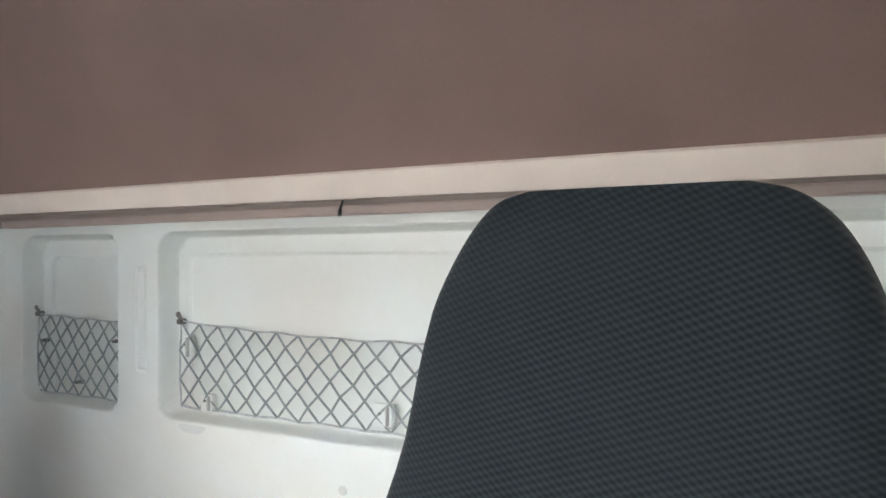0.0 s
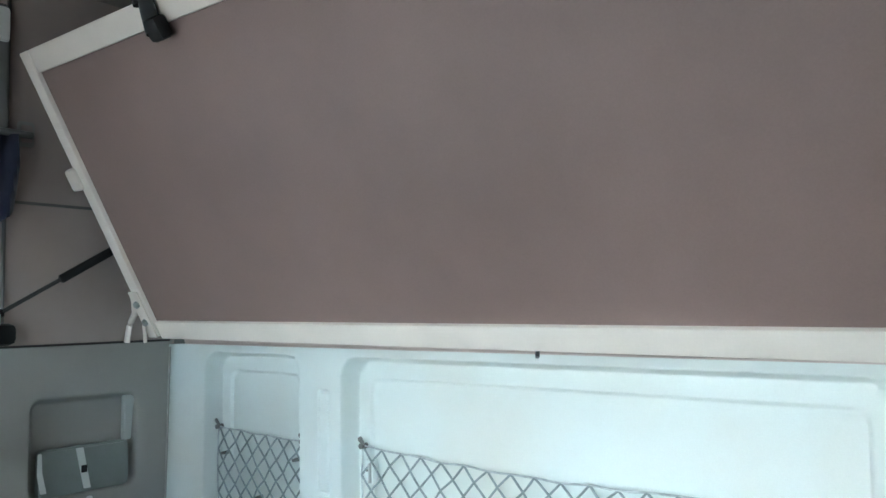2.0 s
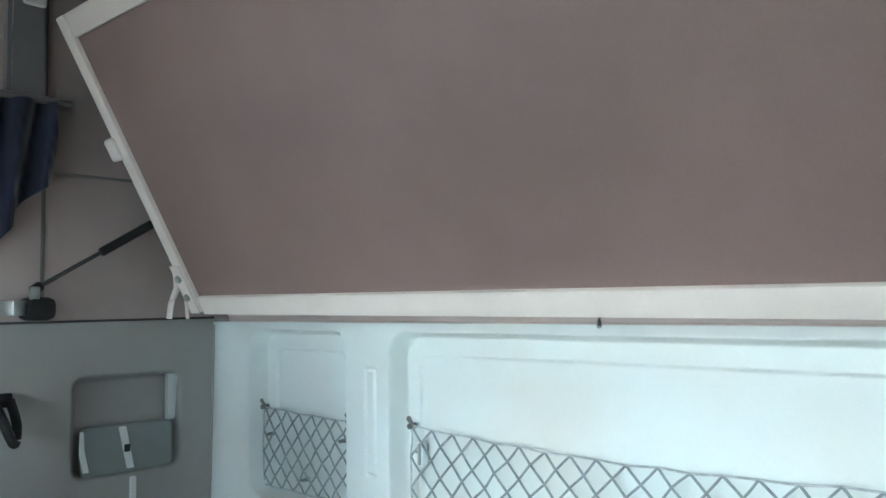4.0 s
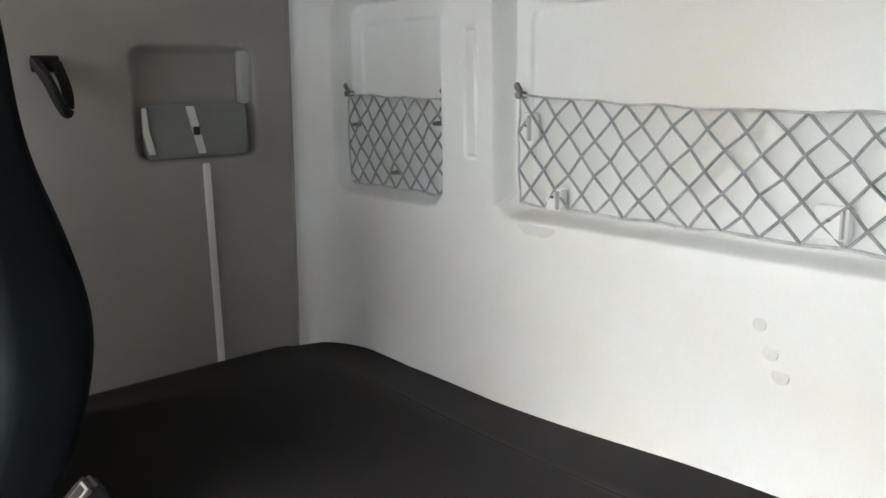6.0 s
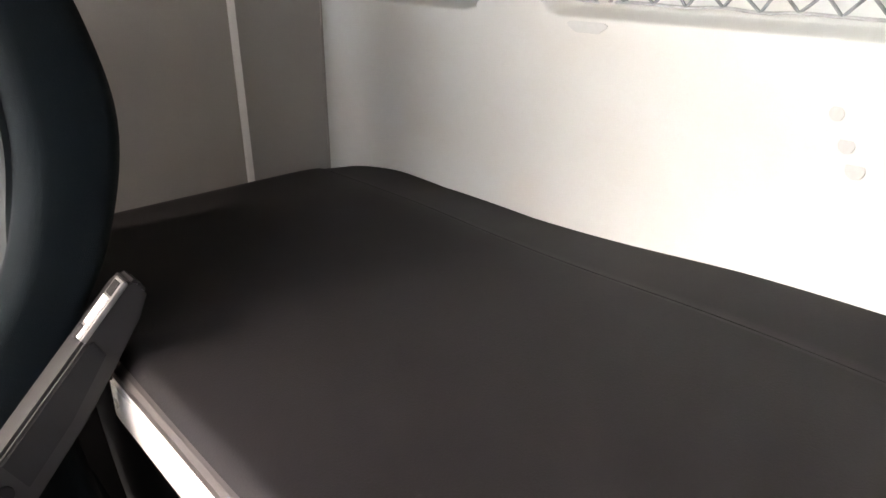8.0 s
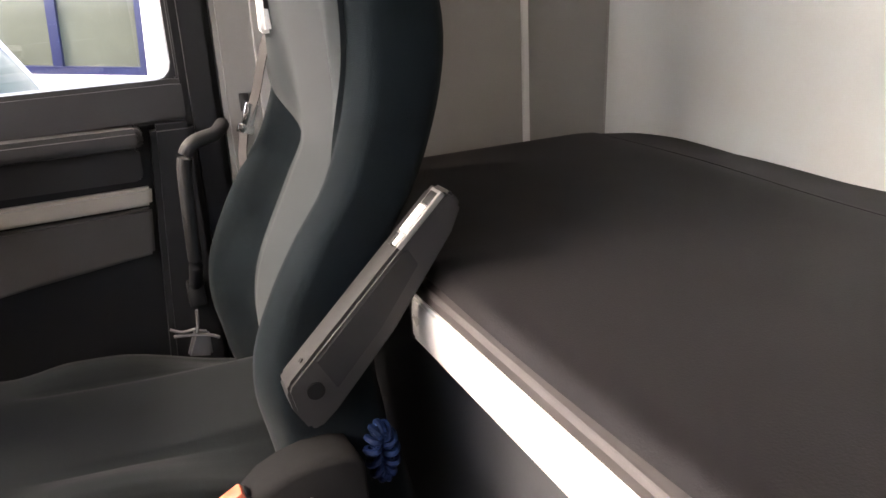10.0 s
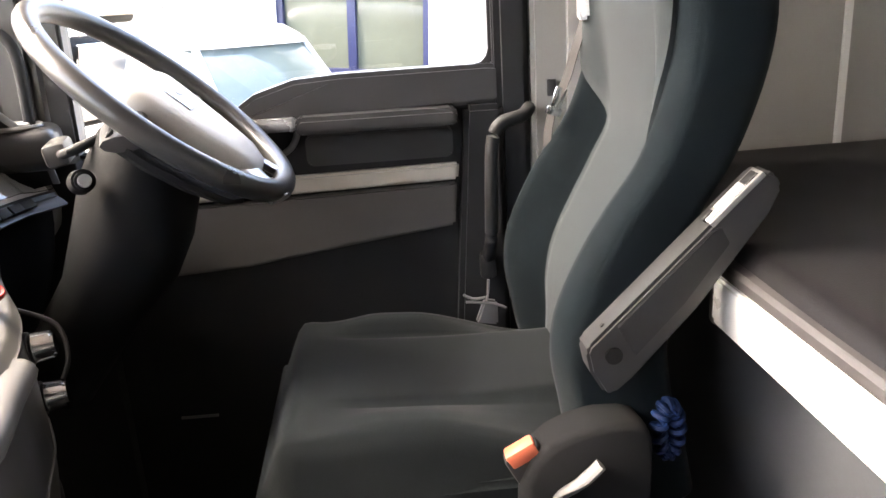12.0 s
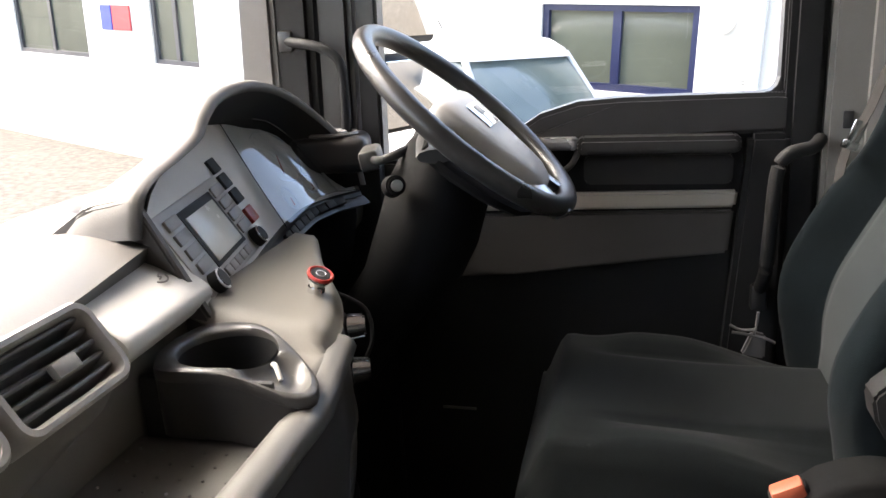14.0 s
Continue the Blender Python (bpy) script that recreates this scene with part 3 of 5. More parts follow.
lt = thing("bunk_latch", "black plastic latch hooked over the upper bunk's front rail", "latch")
part("strap", tube([ub(-0.525, UL + 0.09, -0.02), ub(-0.525, UL + 0.03, 0.016), ub(-0.525, UL - 0.02, 0.024), ub(-0.520, UL - 0.06, 0.034)], 0.020, 10, flat=0.5), M_BLACK, lt)
part("hook", obox(ub(-0.515, UL - 0.055, 0.028), 0.036, 0.03, 0.040, (35, 0, 0), 0.008), M_BLACK, lt)
part("lever", tube([ub(-0.560, UL + 0.07, 0.0), ub(-0.550, UL + 0.02, 0.02), ub(-0.540, UL - 0.01, 0.03)], 0.008, 8), M_BLACK, lt)

gs = thing("gas_strut", "black gas strut between side wall and raised bunk", "gas strut")
S0, S1 = Vector((XL + 0.04, 0.826, 1.684)), Vector((UX0 - 0.012, 1.060, 1.832))
mid = S0.lerp(S1, 0.50)
part("rod", cyl(S0, mid, 0.0045, n=12), M_DARK, gs)
part("cylinder", cyl(mid, S1, 0.0095, n=16, bev=0.002), M_BLACK, gs)
part("ball_joint", cyl(S0 - Vector((0, 0.008, 0.006)), S0 + Vector((0, 0.012, 0.008)), 0.010, n=12, bev=0.003), M_BLACK, gs)
sb = part("mount", obox((XL + 0.028, 0.834, 1.644), 0.055, 0.060, 0.046, (0, 0, 8), 0.014), M_BLACK, gs)
part("bracket", join(obox((XL + 0.030, 0.790, 1.646), 0.04, 0.034, 0.030, (0, 0, 20), 0.003), obox((XL + 0.046, 0.822, 1.668), 0.012, 0.018, 0.040, (0, 10, 0), 0.003)), M_STEEL, sb, "bright steel bracket")

# ---- on the driver-side wall ----
pk = thing("wall_pocket", "grey-green plastic pocket with a pale catch in the side wall", "storage pocket")
part("front", prism(rrect(0.936, 1.143, 1.288, 1.390, 0.012, 4), "x", XL - 0.018, XL + 0.006, 0.004), M_GREENISH, pk)
sl = part("catch", prism([(1.014, 1.387), (1.031, 1.387), (1.050, 1.296), (1.034, 1.296)], "x", XL + 0.006, XL + 0.010, 0.001), M_WHITE, pk, "pale catch strip")
part("catch_hole", obox((XL + 0.0105, 1.033, 1.340), 0.003, 0.013, 0.016, (0, 0, 0), 0.001), M_BLACK, sl)
part("edge_clip", prism([(0.931, 1.386), (0.939, 1.386), (0.941, 1.345), (0.951, 1.300), (0.938, 1.300), (0.930, 1.340)], "x", XL + 0.006, XL + 0.010, 0.001), M_WHITE, pk, "pale clip")
# pale strip stands in for the bright reflection on the recess's rear edge
part("edge_highlight", prism([(1.138, 1.491), (1.166, 1.491), (1.160, 1.462), (1.155, 1.388), (1.137, 1.388)], "x", XL - 0.024, XL - 0.006, 0.002), M_PALE, pk, "pale upright strip painted as the bright reflection on the recess edge")
ck = thing("coat_hook", "black plastic coat hook on the side wall", "hook")
part("plate", obox((XL + 0.006, 0.776, 1.466), 0.010, 0.046, 0.028, (0, 0, 0), 0.004), M_BLACK, ck)
part("hook", tube([(XL + 0.008, 0.760, 1.470), (XL + 0.03, 0.770, 1.440), (XL + 0.036, 0.786, 1.396), (XL + 0.030, 0.797, 1.384), (XL + 0.022, 0.802, 1.420), (XL + 0.012, 0.792, 1.468)], 0.0095, 8), M_BLACK, ck)
rl = thing("reading_lamp", "grey wall reading lamp with a clear lens", "lamp")
part("body", prism(rrect(0.770, 0.845, 2.06, 2.34, 0.015, 4), "x", XL - 0.002, XL + 0.035, 0.008), M_GREY, rl)
part("lens", prism(rrect(0.792, 0.840, 2.255, 2.330, 0.008, 4), "x", XL + 0.035, XL + 0.042, 0.003), M_LAMPLENS, rl, "clear ribbed lens")
ou = thing("wall_switch", "small beige recessed switch plate in the upper lining", "switch")
part("plate", prism(rrect(0.876, 0.912, 2.047, 2.102, 0.006, 3), "x", XL - 0.003, XL + 0.003, 0.002), M_SIDE, ou)
part("rocker", prism(rrect(0.882, 0.906, 2.055, 2.094, 0.004, 3), "x", XL + 0.003, XL + 0.006, 0.001), M_UPPER, ou)
jk = thing("dark_curtain", "navy blue curtain bunched on the upper side wall", "curtain")


def curt(u, v):
    # folds of cloth hanging from a rail; pointed lower hem
    y = 0.58 + 0.275 * u
    low = 1.835 - 0.11 * (1 - u) + 0.03 * math.sin(9 * u)
    z = 2.06 + (low - 2.06) * v
    if u > 0.72:
        z = min(z, 2.06) if v == 0 else 2.06 + (1.835 - 2.06) * v * (1 - 0.30 * (u - 0.72) / 0.28)
    return (XL + 0.045 + 0.018 * math.sin(26 * u + 3 * v), y, z)


part("cloth", thicken(sheet(curt, lin(0, 1, 44), lin(0, 1, 12)), 0.003), M_NAVY, jk)
part("rail", tube([(XL + 0.04, 0.45, 2.065), (XL + 0.04, 0.89, 2.065)], 0.008, 8), M_GREY, jk)

# ---- nets and their fittings on the rear wall ----
def cargo_net(x0, x1, zt0, zt1, zb, cell, label):
    """A diamond net of elastic cord that sags a little, hooked at its corners."""
    net = thing("cargo_net", label, "net", "cargo nets on the rear wall")
    yn = 1.333

    def top(x):
        k = (x - x0) / (x1 - x0)
        return zt0 + (zt1 - zt0) * k - 0.019 * math.sin(math.pi * k) * (x1 - x0) ** 2
    H = zt0 - zb
    n = max(3, round((x1 - x0) / cell))
    rows = max(3, round(2 * H / (cell * 1.10)))

    def P(i, j):
        x = x0 + (x1 - x0) * min(max(i, 0), 2 * n) / (2 * n)
        z = zb + (top(x) - zb) * j / rows
        return Vector((x + 0.0022 * math.sin(7 * i + 3 * j), yn - 0.004 * math.sin(math.pi * j / rows), z + 0.0018 * math.cos(5 * i - 2 * j)))
    bms = []
    for i0 in range(-rows, 2 * n + 1, 2):
        for d in (1, -1):
            pts = []
            for j in range(rows + 1):
                i = i0 + j if d == 1 else 2 * n - i0 - j
                if 0 <= i <= 2 * n:
                    pts.append(P(i, j))
            if len(pts) > 1:
                bms.append(tube(pts, 0.0022, 6, k=2))
    part("mesh", join(*bms), M_NET, net)
    part("top_cord", tube([P(i, rows) for i in range(0, 2 * n + 1, 2)], 0.0020, 6, k=3), M_NETEDGE, net)
    part("lower_cord", tube([P(i, 0) for i in range(0, 2 * n + 1, 2)], 0.0024, 6, k=3), M_NETEDGE, net)
    part("side_cord", tube([P(0, j) for j in range(0, rows + 1)], 0.0020, 6, k=2), M_NETEDGE, net)
    part("side_cord", tube([P(2 * n, j) for j in range(0, rows + 1)], 0.0020, 6, k=2), M_NETEDGE, net)
    for xx in (x0, x1):
        z = top(xx)
        part("corner_hook", join(tube([(xx, yn + 0.008, z - 0.004), (xx + 0.006, yn - 0.006, z + 0.008), (xx + 0.003, yn - 0.010, z + 0.018), (xx - 0.006, yn - 0.006, z + 0.014), (xx - 0.003, yn, z + 0.004)], 0.0028, 6), cyl((xx, yn + 0.01, z), (xx, yn - 0.008, z), 0.006, n=10)), M_GREY, net, "dark grey corner hook")
    return net


cargo_net(-0.527, 0.420, 1.402, 1.402, 1.226, 0.053, "grey elastic diamond net sagging across the wide recess")
cargo_net(-1.020, -0.712, 1.403, 1.394, 1.220, 0.047, "grey elastic diamond net across the narrow recess")
cargo_net(0.630, 0.935, 1.394, 1.403, 1.220, 0.047, "grey elastic diamond net across the narrow recess")
for (x, z, w, h) in ((-0.509, 1.350, 0.026, 0.05), (-0.452, 1.240, 0.034, 0.036), (-0.018, 1.256, 0.042, 0.042), (0.36, 1.245, 0.034, 0.036)):
    np_ = thing("net_bracket", "pale plastic bracket holding the net to the recess", "bracket", "net brackets")
    part("plate", obox((x, 1.338, z), w, 0.016, h, (0, 0, 0), 0.004), M_WALL, np_)
    part("lip", obox((x + w / 2 - 0.006, 1.328, z), 0.003, 0.012, h * 0.8, (0, 0, 0), 0.001), M_PALE, np_)
    part("screw", cyl((x - 0.002, 1.3305, z + 0.004), (x - 0.002, 1.327, z + 0.004), 0.0024, n=10), M_GREY, np_)
for (x, z) in ((-0.873, 1.250), (-0.742, 1.350), (-1.003, 1.340), (0.78, 1.250)):
    tagged(part("net_screw", cyl((x, 1.348, z), (x, 1.328, z), 0.005, 0.0035, 10), M_GREY), "small dark screw stud in the net recess", "screw", "net studs")
for (x, z, r) in ((-0.084, 1.123, 0.0095), (-0.070, 1.087, 0.0105), (-0.058, 1.059, 0.0125)):
    yy = rear_y(x, z)
    st = cyl((x, yy + 0.004, z), (x, yy - 0.001, z), r, r * 0.95, 20)
    tagged(part("adhesive_dot", st, mat("dot_grey", (0.625, 0.66, 0.645), 0.8)), "grey round glue mark on the rear wall", "stain", "glue dots")
tagged(part("stain_patch", prism([(-0.46 + 0.035 * math.cos(a) * (1 + 0.2 * math.sin(3 * a)), 1.192 + 0.011 * math.sin(a) * (1 + 0.3 * math.cos(2 * a))) for a in lin(0, 2 * math.pi, 20)[:-1]], "y", 1.2985, 1.3015, 0), mat("stain_brown", (0.655, 0.695, 0.67), 0.8), None), "faint brown stain on the rear wall", "stain")

# ---- the lower bunk ----
YF = 0.594
bunk = thing("lower_bunk", "lower bunk with a thin black-brown mattress and white front rail", "bunk bed")


YB = 1.344                                                            # rear edge of the mattress
REAR = [(-1.11, 0.860), (-0.85, 0.850), (-0.60, 0.855), (-0.40, 0.867), (-0.20, 0.880), (0.0, 0.888), (1.03, 0.890)]


def matt(u, v):
    y = YF + 0.012 + (YB - YF - 0.012) * v
    x = XL + 0.002 + (XR - XL - 0.004) * u
    z = Z_BUNK + 0.003 * math.sin(3.1 * x + 1) * math.sin(4 * y) + 0.003 * math.sin(9 * x + 2 * y)
    z += (interp(REAR, x) - Z_BUNK) * sstep(1.14, 1.34, y)
    z -= 0.022 * sstep(0.035, 0.0, y - YF)
    z -= 0.003 * sstep(1.200, 1.208, y)
    z -= 0.010 * sstep(0.02, 0.0, x - XL)
    return (x, y, z)


part("mattress", sheet(matt, lin(0, 1, 150), [0, .004, .01, .02, .035] + lin(.06, .765, 22) + lin(.77, .80, 12) + [.82, .84, .87, .9, .94, .96, .975, .985, .992, 1]), M_MATT, bunk, "black-brown quilted mattress cover", 80)
part("mattress_front", prism([(0.599, 0.829), (0.597, 0.840), (0.600, 0.848), (0.606, 0.852), (0.64, 0.856), (0.64, 0.829)], "x", XL + 0.002, XR - 0.002, 0.004, 2), M_PIPING, bunk, "grey mattress side band", 60)
part("mattress_seam", tube([Vector(matt((x - XL - 0.002) / (XR - XL - 0.004), (1.204 - YF - 0.012) / (YB - YF - 0.012))) - Vector((0, 0, 0.0004)) for x in lin(XL + 0.04, XR - 0.04, 40)], 0.0016, 6, k=1), M_MATT, bunk)
part("front_rail", prism([(0.597, 0.827), (0.660, 0.827), (0.660, 0.760), (0.630, 0.756), (0.604, 0.760), (0.596, 0.770)], "x", -0.595, XR, 0.004), M_RAIL, bunk, "white painted front rail")
part("rail_end", obox((-0.604, 0.630, 0.793), 0.022, 0.060, 0.070, (0, 0, 0), 0.006), M_GREY, bunk)
part("base_board", bx(XL, XR, 0.625, 1.345, 0.808, 0.824, 0.002), M_LOCK, bunk)
part("locker_front", thicken(sheet(lambda u, v: (XL + (XR - XL) * u, 0.672 + 0.02 * math.sin(6 * u) * 0.3 + 0.05 * v * v, 0.77 + (ZFLOOR - 0.77) * v), lin(0, 1, 30), lin(0, 1, 10)), -0.02), M_LOCK, bunk, "dark locker front below the bunk")


# ---- seats ----
BACK = [(0.50, 0.450), (0.575, 0.428), (0.60, 0.413), (0.66, 0.401), (0.72, 0.391), (0.78, 0.397), (0.85, 0.427), (0.91, 0.463), (0.97, 0.505), (1.05, 0.536), (1.12, 0.548), (1.25, 0.545), (1.35, 0.540), (1.45, 0.545), (1.54, 0.556), (1.60, 0.575)]
HALF = [(0.50, 0.215), (0.66, 0.226), (0.80, 0.232), (1.00, 0.233), (1.13, 0.232), (1.22, 0.224), (1.30, 0.198), (1.36, 0.172), (1.44, 0.140), (1.50, 0.127), (1.53, 0.120), (1.555, 0.110), (1.578, 0.098), (1.590, 0.088), (1.598, 0.076), (1.602, 0.060)]
DEEP = [(0.50, 0.16), (0.75, 0.172), (0.85, 0.150), (0.92, 0.134), (1.00, 0.128), (1.08, 0.128), (1.15, 0.130), (1.22, 0.122), (1.35, 0.10), (1.50, 0.085), (1.58, 0.06), (1.600, 0.03)]
BOLST = [(0.50, 0.035), (0.70, 0.090), (0.85, 0.105), (0.95, 0.090), (1.03, 0.055), (1.12, 0.026), (1.28, 0.010), (1.40, 0.004), (1.6, 0.0)]


def back_ring(z, n=72):
    yf, hw, dp, bo = sinterp(BACK, z), sinterp(HALF, z), sinterp(DEEP, z), sinterp(BOLST, z)
    pts = []
    for i in range(n):
        a = 2 * math.pi * i / n
        c, s = math.cos(a), math.sin(a)
        u = math.copysign(abs(c) ** 0.55, c)
        if s >= 0:                      # rear half
            u = math.copysign(abs(c) ** 0.40, c)
            y = yf + dp * (0.42 + 0.58 * abs(s) ** 0.42)
        else:                           # front half: pad between two bolsters
            w = sstep(0.50, 0.80, abs(u))
            y = yf + bo * (1 - w) * 0.92 + (0.42 * dp) * (1 - abs(s) ** 0.40)
        pts.append((hw * u, y, z))
    return pts


def seat(xc, label, weave, group, dy=0.0, dz=0.0):
    s = thing("driver_seat" if not weave else "passenger_seat", label, "seat", group)
    zs = lin(0.50, 1.53, 52) + [1.54, 1.55, 1.56, 1.568, 1.575, 1.581, 1.586, 1.590, 1.593, 1.5955, 1.598, 1.600, 1.602]
    wide = 0.12 if weave else 0.0            # the headrest leans out to the door side
    rings = [[(x * (1 + wide * sstep(1.45, 1.57, z) * sstep(0.0, 0.05, x)) + xc, y, z) for x, y, z in back_ring(z)] for z in zs]
    part("backrest", loft(rings), M_WEAVE if weave else M_VELOUR, s, "dark woven backrest with built-in headrest" if weave else "dark velour backrest with built-in headrest", 75)

    def ins(u, v):
        z = 0.62 + (1.36 - 0.62) * v
        hw, yf, bo = sinterp(HALF, z), sinterp(BACK, z), sinterp(BOLST, z)
        fr = 0.58 + 0.27 * sstep(0.97, 1.10, z) if u < 0 else 0.62 + 0.20 * sstep(0.80, 1.22, z)
        x = u * hw * fr
        w = sstep(0.50, 0.80, abs(u) * fr)
        y = yf + bo * (1 - w) * 0.92 - 0.008 + 0.016 * sstep(0.85, 1.0, abs(u)) + 0.014 * sstep(0.9, 1.0, v)
        return (xc + x, y, z)
    if not weave:
        part("backrest_insert", thicken(sheet(ins, lin(-1, 1, 24), lin(0, 1, 50)), -0.01), M_INSERT, s, "lighter grey velour panel", 75)
    if not weave:
        bms = []
        for q in lin(0.56, 0.985, 34):
            p0, p1 = Vector(ins(0.985, q)), Vector(ins(0.93, q + 0.004))
            bms.append(tube([p0 + Vector((0, -0.001, 0)), (p0 + p1) / 2 + Vector((0, -0.003, 0)), p1 + Vector((0, -0.001, 0))], 0.0019, 5, k=2))
        part("stitching", join(*bms), M_INSERT, s, "row of raised stitches along the bolster")
    # seat cushion

    def cush(u, v):
        hw = 0.236 - 0.014 * sstep(0.10, 0.0, v)
        x = u * hw
        y = 0.000 + 0.455 * v
        edge = sstep(0.80, 1.0, abs(u))
        z = 0.645 - 0.012 * sstep(0.1, 0.7, v) - 0.078 * edge ** 2 * (1 - 0.9 * sstep(0.06, 0.0, v)) - 0.085 * sstep(0.13, 0.0, v) ** 1.6
        z -= (0.010 + 0.052 * sstep(0.50, 1.0, v)) * sstep(0.42, 0.75, abs(u)) * sstep(0.05, 0.3, v)
        z += 0.020 * sstep(0.50, 0.72, abs(u)) * (1 - edge) * sstep(0.15, 0.4, v) - 0.006 * math.exp(-((abs(u) - 0.50) / 0.03) ** 2) * sstep(0.2, 0.35, v)
        return (xc + x, y, z)
    part("cushion", sheet(cush, lin(-1, 1, 44), [0, .01, .02, .035, .05, .075, .1, .13] + lin(.17, 1, 22)), M_CUSH, s, "dark grey velour seat cushion, dusty and creased", 80)
    part("cushion_border", prism(rrect(xc - 0.231, xc + 0.231, 0.013, 0.47, 0.030, 6), "z", 0.465, 0.566, 0.008, 3), M_CUSH, s, "dark velour cushion border", 60)
    part("seat_pan", prism(rrect(xc - 0.205, xc + 0.205, 0.06, 0.46, 0.03, 4), "z", 0.42, 0.470, 0.008), M_BLACK, s)
    part("suspension_cover", loft([[(xc + x * k, 0.26 + y * k, z) for x, y in rrect(-0.19, 0.19, -0.18, 0.18, 0.03, 4)] for z, k in ((ZFLOOR - dz, 1.0), (0.2, 0.98), (0.27, 0.90), (0.34, 0.97), (0.42, 0.93))]), M_BLACK, s, "black concertina cover of the air suspension")
    for yy, zz in ((0.008, 0.535), (0.010, 0.478)):
        part("adjust_lever", obox((xc + 0.165 if zz < 0.5 else xc + 0.10, yy, zz), 0.05, 0.022, 0.030, (0, 0, 0), 0.007), M_GREY, s, "grey adjustment lever")
    k = 1 if not weave else -1
    xs = xc + k * 0.254
    part("recliner_cover", loft([[(xs + d * k, 0.47 + (y - 0.47) * q, 0.60 + (z - 0.60) * q) for y, z in ((0.338, 0.600), (0.352, 0.630), (0.375, 0.650), (0.405, 0.663), (0.442, 0.671), (0.474, 0.670), (0.495, 0.663), (0.502, 0.648), (0.503, 0.60), (0.500, 0.50), (0.45, 0.45), (0.36, 0.47), (0.335, 0.55))] for d, q in ((-0.03, 0.93), (0.010, 0.99), (0.024, 1.0), (0.033, 0.97), (0.038, 0.88))]), M_MATTBLACK, s, "black plastic recliner cover", 50)
    part("recliner_lever", tube([(xs + k * 0.030, 0.380, 0.575), (xs + k * 0.050, 0.402, 0.602), (xs + k * 0.052, 0.420, 0.618), (xs + k * 0.052, 0.432, 0.630)], 0.010, 10, flat=0.7), M_GREY, s, "pale grey recliner lever")
    # folded-up armrest on the inner side: a wedge, broad at its pivot
    a0, d = Vector((0, 0.414, 0.768)), Vector((0, 0.717, 0.697))
    n = Vector((0, -d.z, d.y))
    xa0, xa1 = xc + k * 0.246, xc + k * 0.288
    at = lambda t_, w: (a0 + d * t_ + n * w)
    poly = [at(*q) for q in ((0.004, -0.004), (0.012, 0.0), (0.284, 0.0), (0.294, -0.004), (0.297, -0.014), (0.292, -0.030), (0.262, -0.042), (0.130, -0.064), (0.018, -0.070), (-0.010, -0.068), (-0.018, -0.058), (-0.010, -0.026))]
    arm = part("armrest", prism([(p.y, p.z) for p in poly], "x", min(xa0, xa1), max(xa0, xa1), 0.004, 2), M_ARM, s, "dark grey plastic armrest folded up")

    def plate(name, corners, h0, h1, material, label="", bev=0.001):
        part(name, prism([(p.y, p.z) for p in (at(*q) for q in corners)], "x", min(xa1 + h0 * k, xa1 + h1 * k), max(xa1 + h0 * k, xa1 + h1 * k), bev), material, arm, label)
    plate("armrest_panel", ((0.052, -0.007), (0.206, -0.006), (0.214, -0.010), (0.208, -0.032), (0.125, -0.046), (0.040, -0.050)), -0.001, 0.002, M_BLACK)
    part("pivot_hole", cyl((xa1 - 0.004 * k, 0.452, 0.763), (xa1 + 0.0025 * k, 0.452, 0.763), 0.0105, n=20), M_MATTBLACK, arm)

    def lid(name, t0, t1, x0, x1, h0, h1, material, label="", bev=0.001):
        mm = Matrix(((1, 0, 0, xa1), (0, d.y, n.y, a0.y), (0, d.z, n.z, a0.z), (0, 0, 0, 1)))
        part(name, bx(min(x0 * k, x1 * k), max(x0 * k, x1 * k), t0, t1, h0, h1, bev, 2, mm), material, arm, label)
    lid("catch_frame", 0.208, 0.288, -0.024, 0.0015, -0.004, 0.003, M_GREY, "grey catch frame")
    lid("catch_slot", 0.266, 0.284, -0.020, -0.003, 0.000, 0.0042, M_BLACK)
    lid("catch_label", 0.226, 0.264, -0.020, -0.003, 0.000, 0.0050, M_WHITE, "white catch")
    lid("catch_lever", 0.206, 0.222, -0.024, -0.012, 0.000, 0.0055, M_BLACK)
    lid("catch_tip", 0.208, 0.225, -0.011, -0.004, 0.000, 0.0052, M_WHITE, "white catch end")
    part("armrest_screw", cyl(tuple(at(0.040, 0.0015) + Vector((xa1 - 0.016 * k, 0, 0))), tuple(at(0.040, -0.004) + Vector((xa1 - 0.016 * k, 0, 0))), 0.003, n=10), M_BLACK, arm)
    # belt buckle
    b = part("belt_buckle", obox((xc + k * 0.266, 0.352, 0.616), 0.026, 0.048, 0.052, (28, 0, 0), 0.006), M_BLACK, s)
    part("release_button", obox((xc + k * 0.268, 0.343, 0.634), 0.024, 0.040, 0.022, (28, 0, 0), 0.004), M_BUCKLE, b, "orange-red release button")
    s.location = (0, dy, dz)
    return s


seat(-0.818, "dark velour air-suspended driver's seat with grey insert and folded armrest", False, "cab seats")
seat(0.658, "dark knitted passenger seat with built-in headrest", True, "cab seats", 0.037, -0.032)

# driver's belt: guide on the pillar, webbing down past the seat
bl = thing("seat_belt", "dark grey seat belt hanging from the door pillar", "seat belt")
xs = XL + 0.045
BELT = [(0.655, 0.500), (0.80, 0.498), (0.87, 0.488), (0.93, 0.482), (0.989, 0.492), (1.027, 0.510), (1.082, 0.526), (1.150, 0.548)]
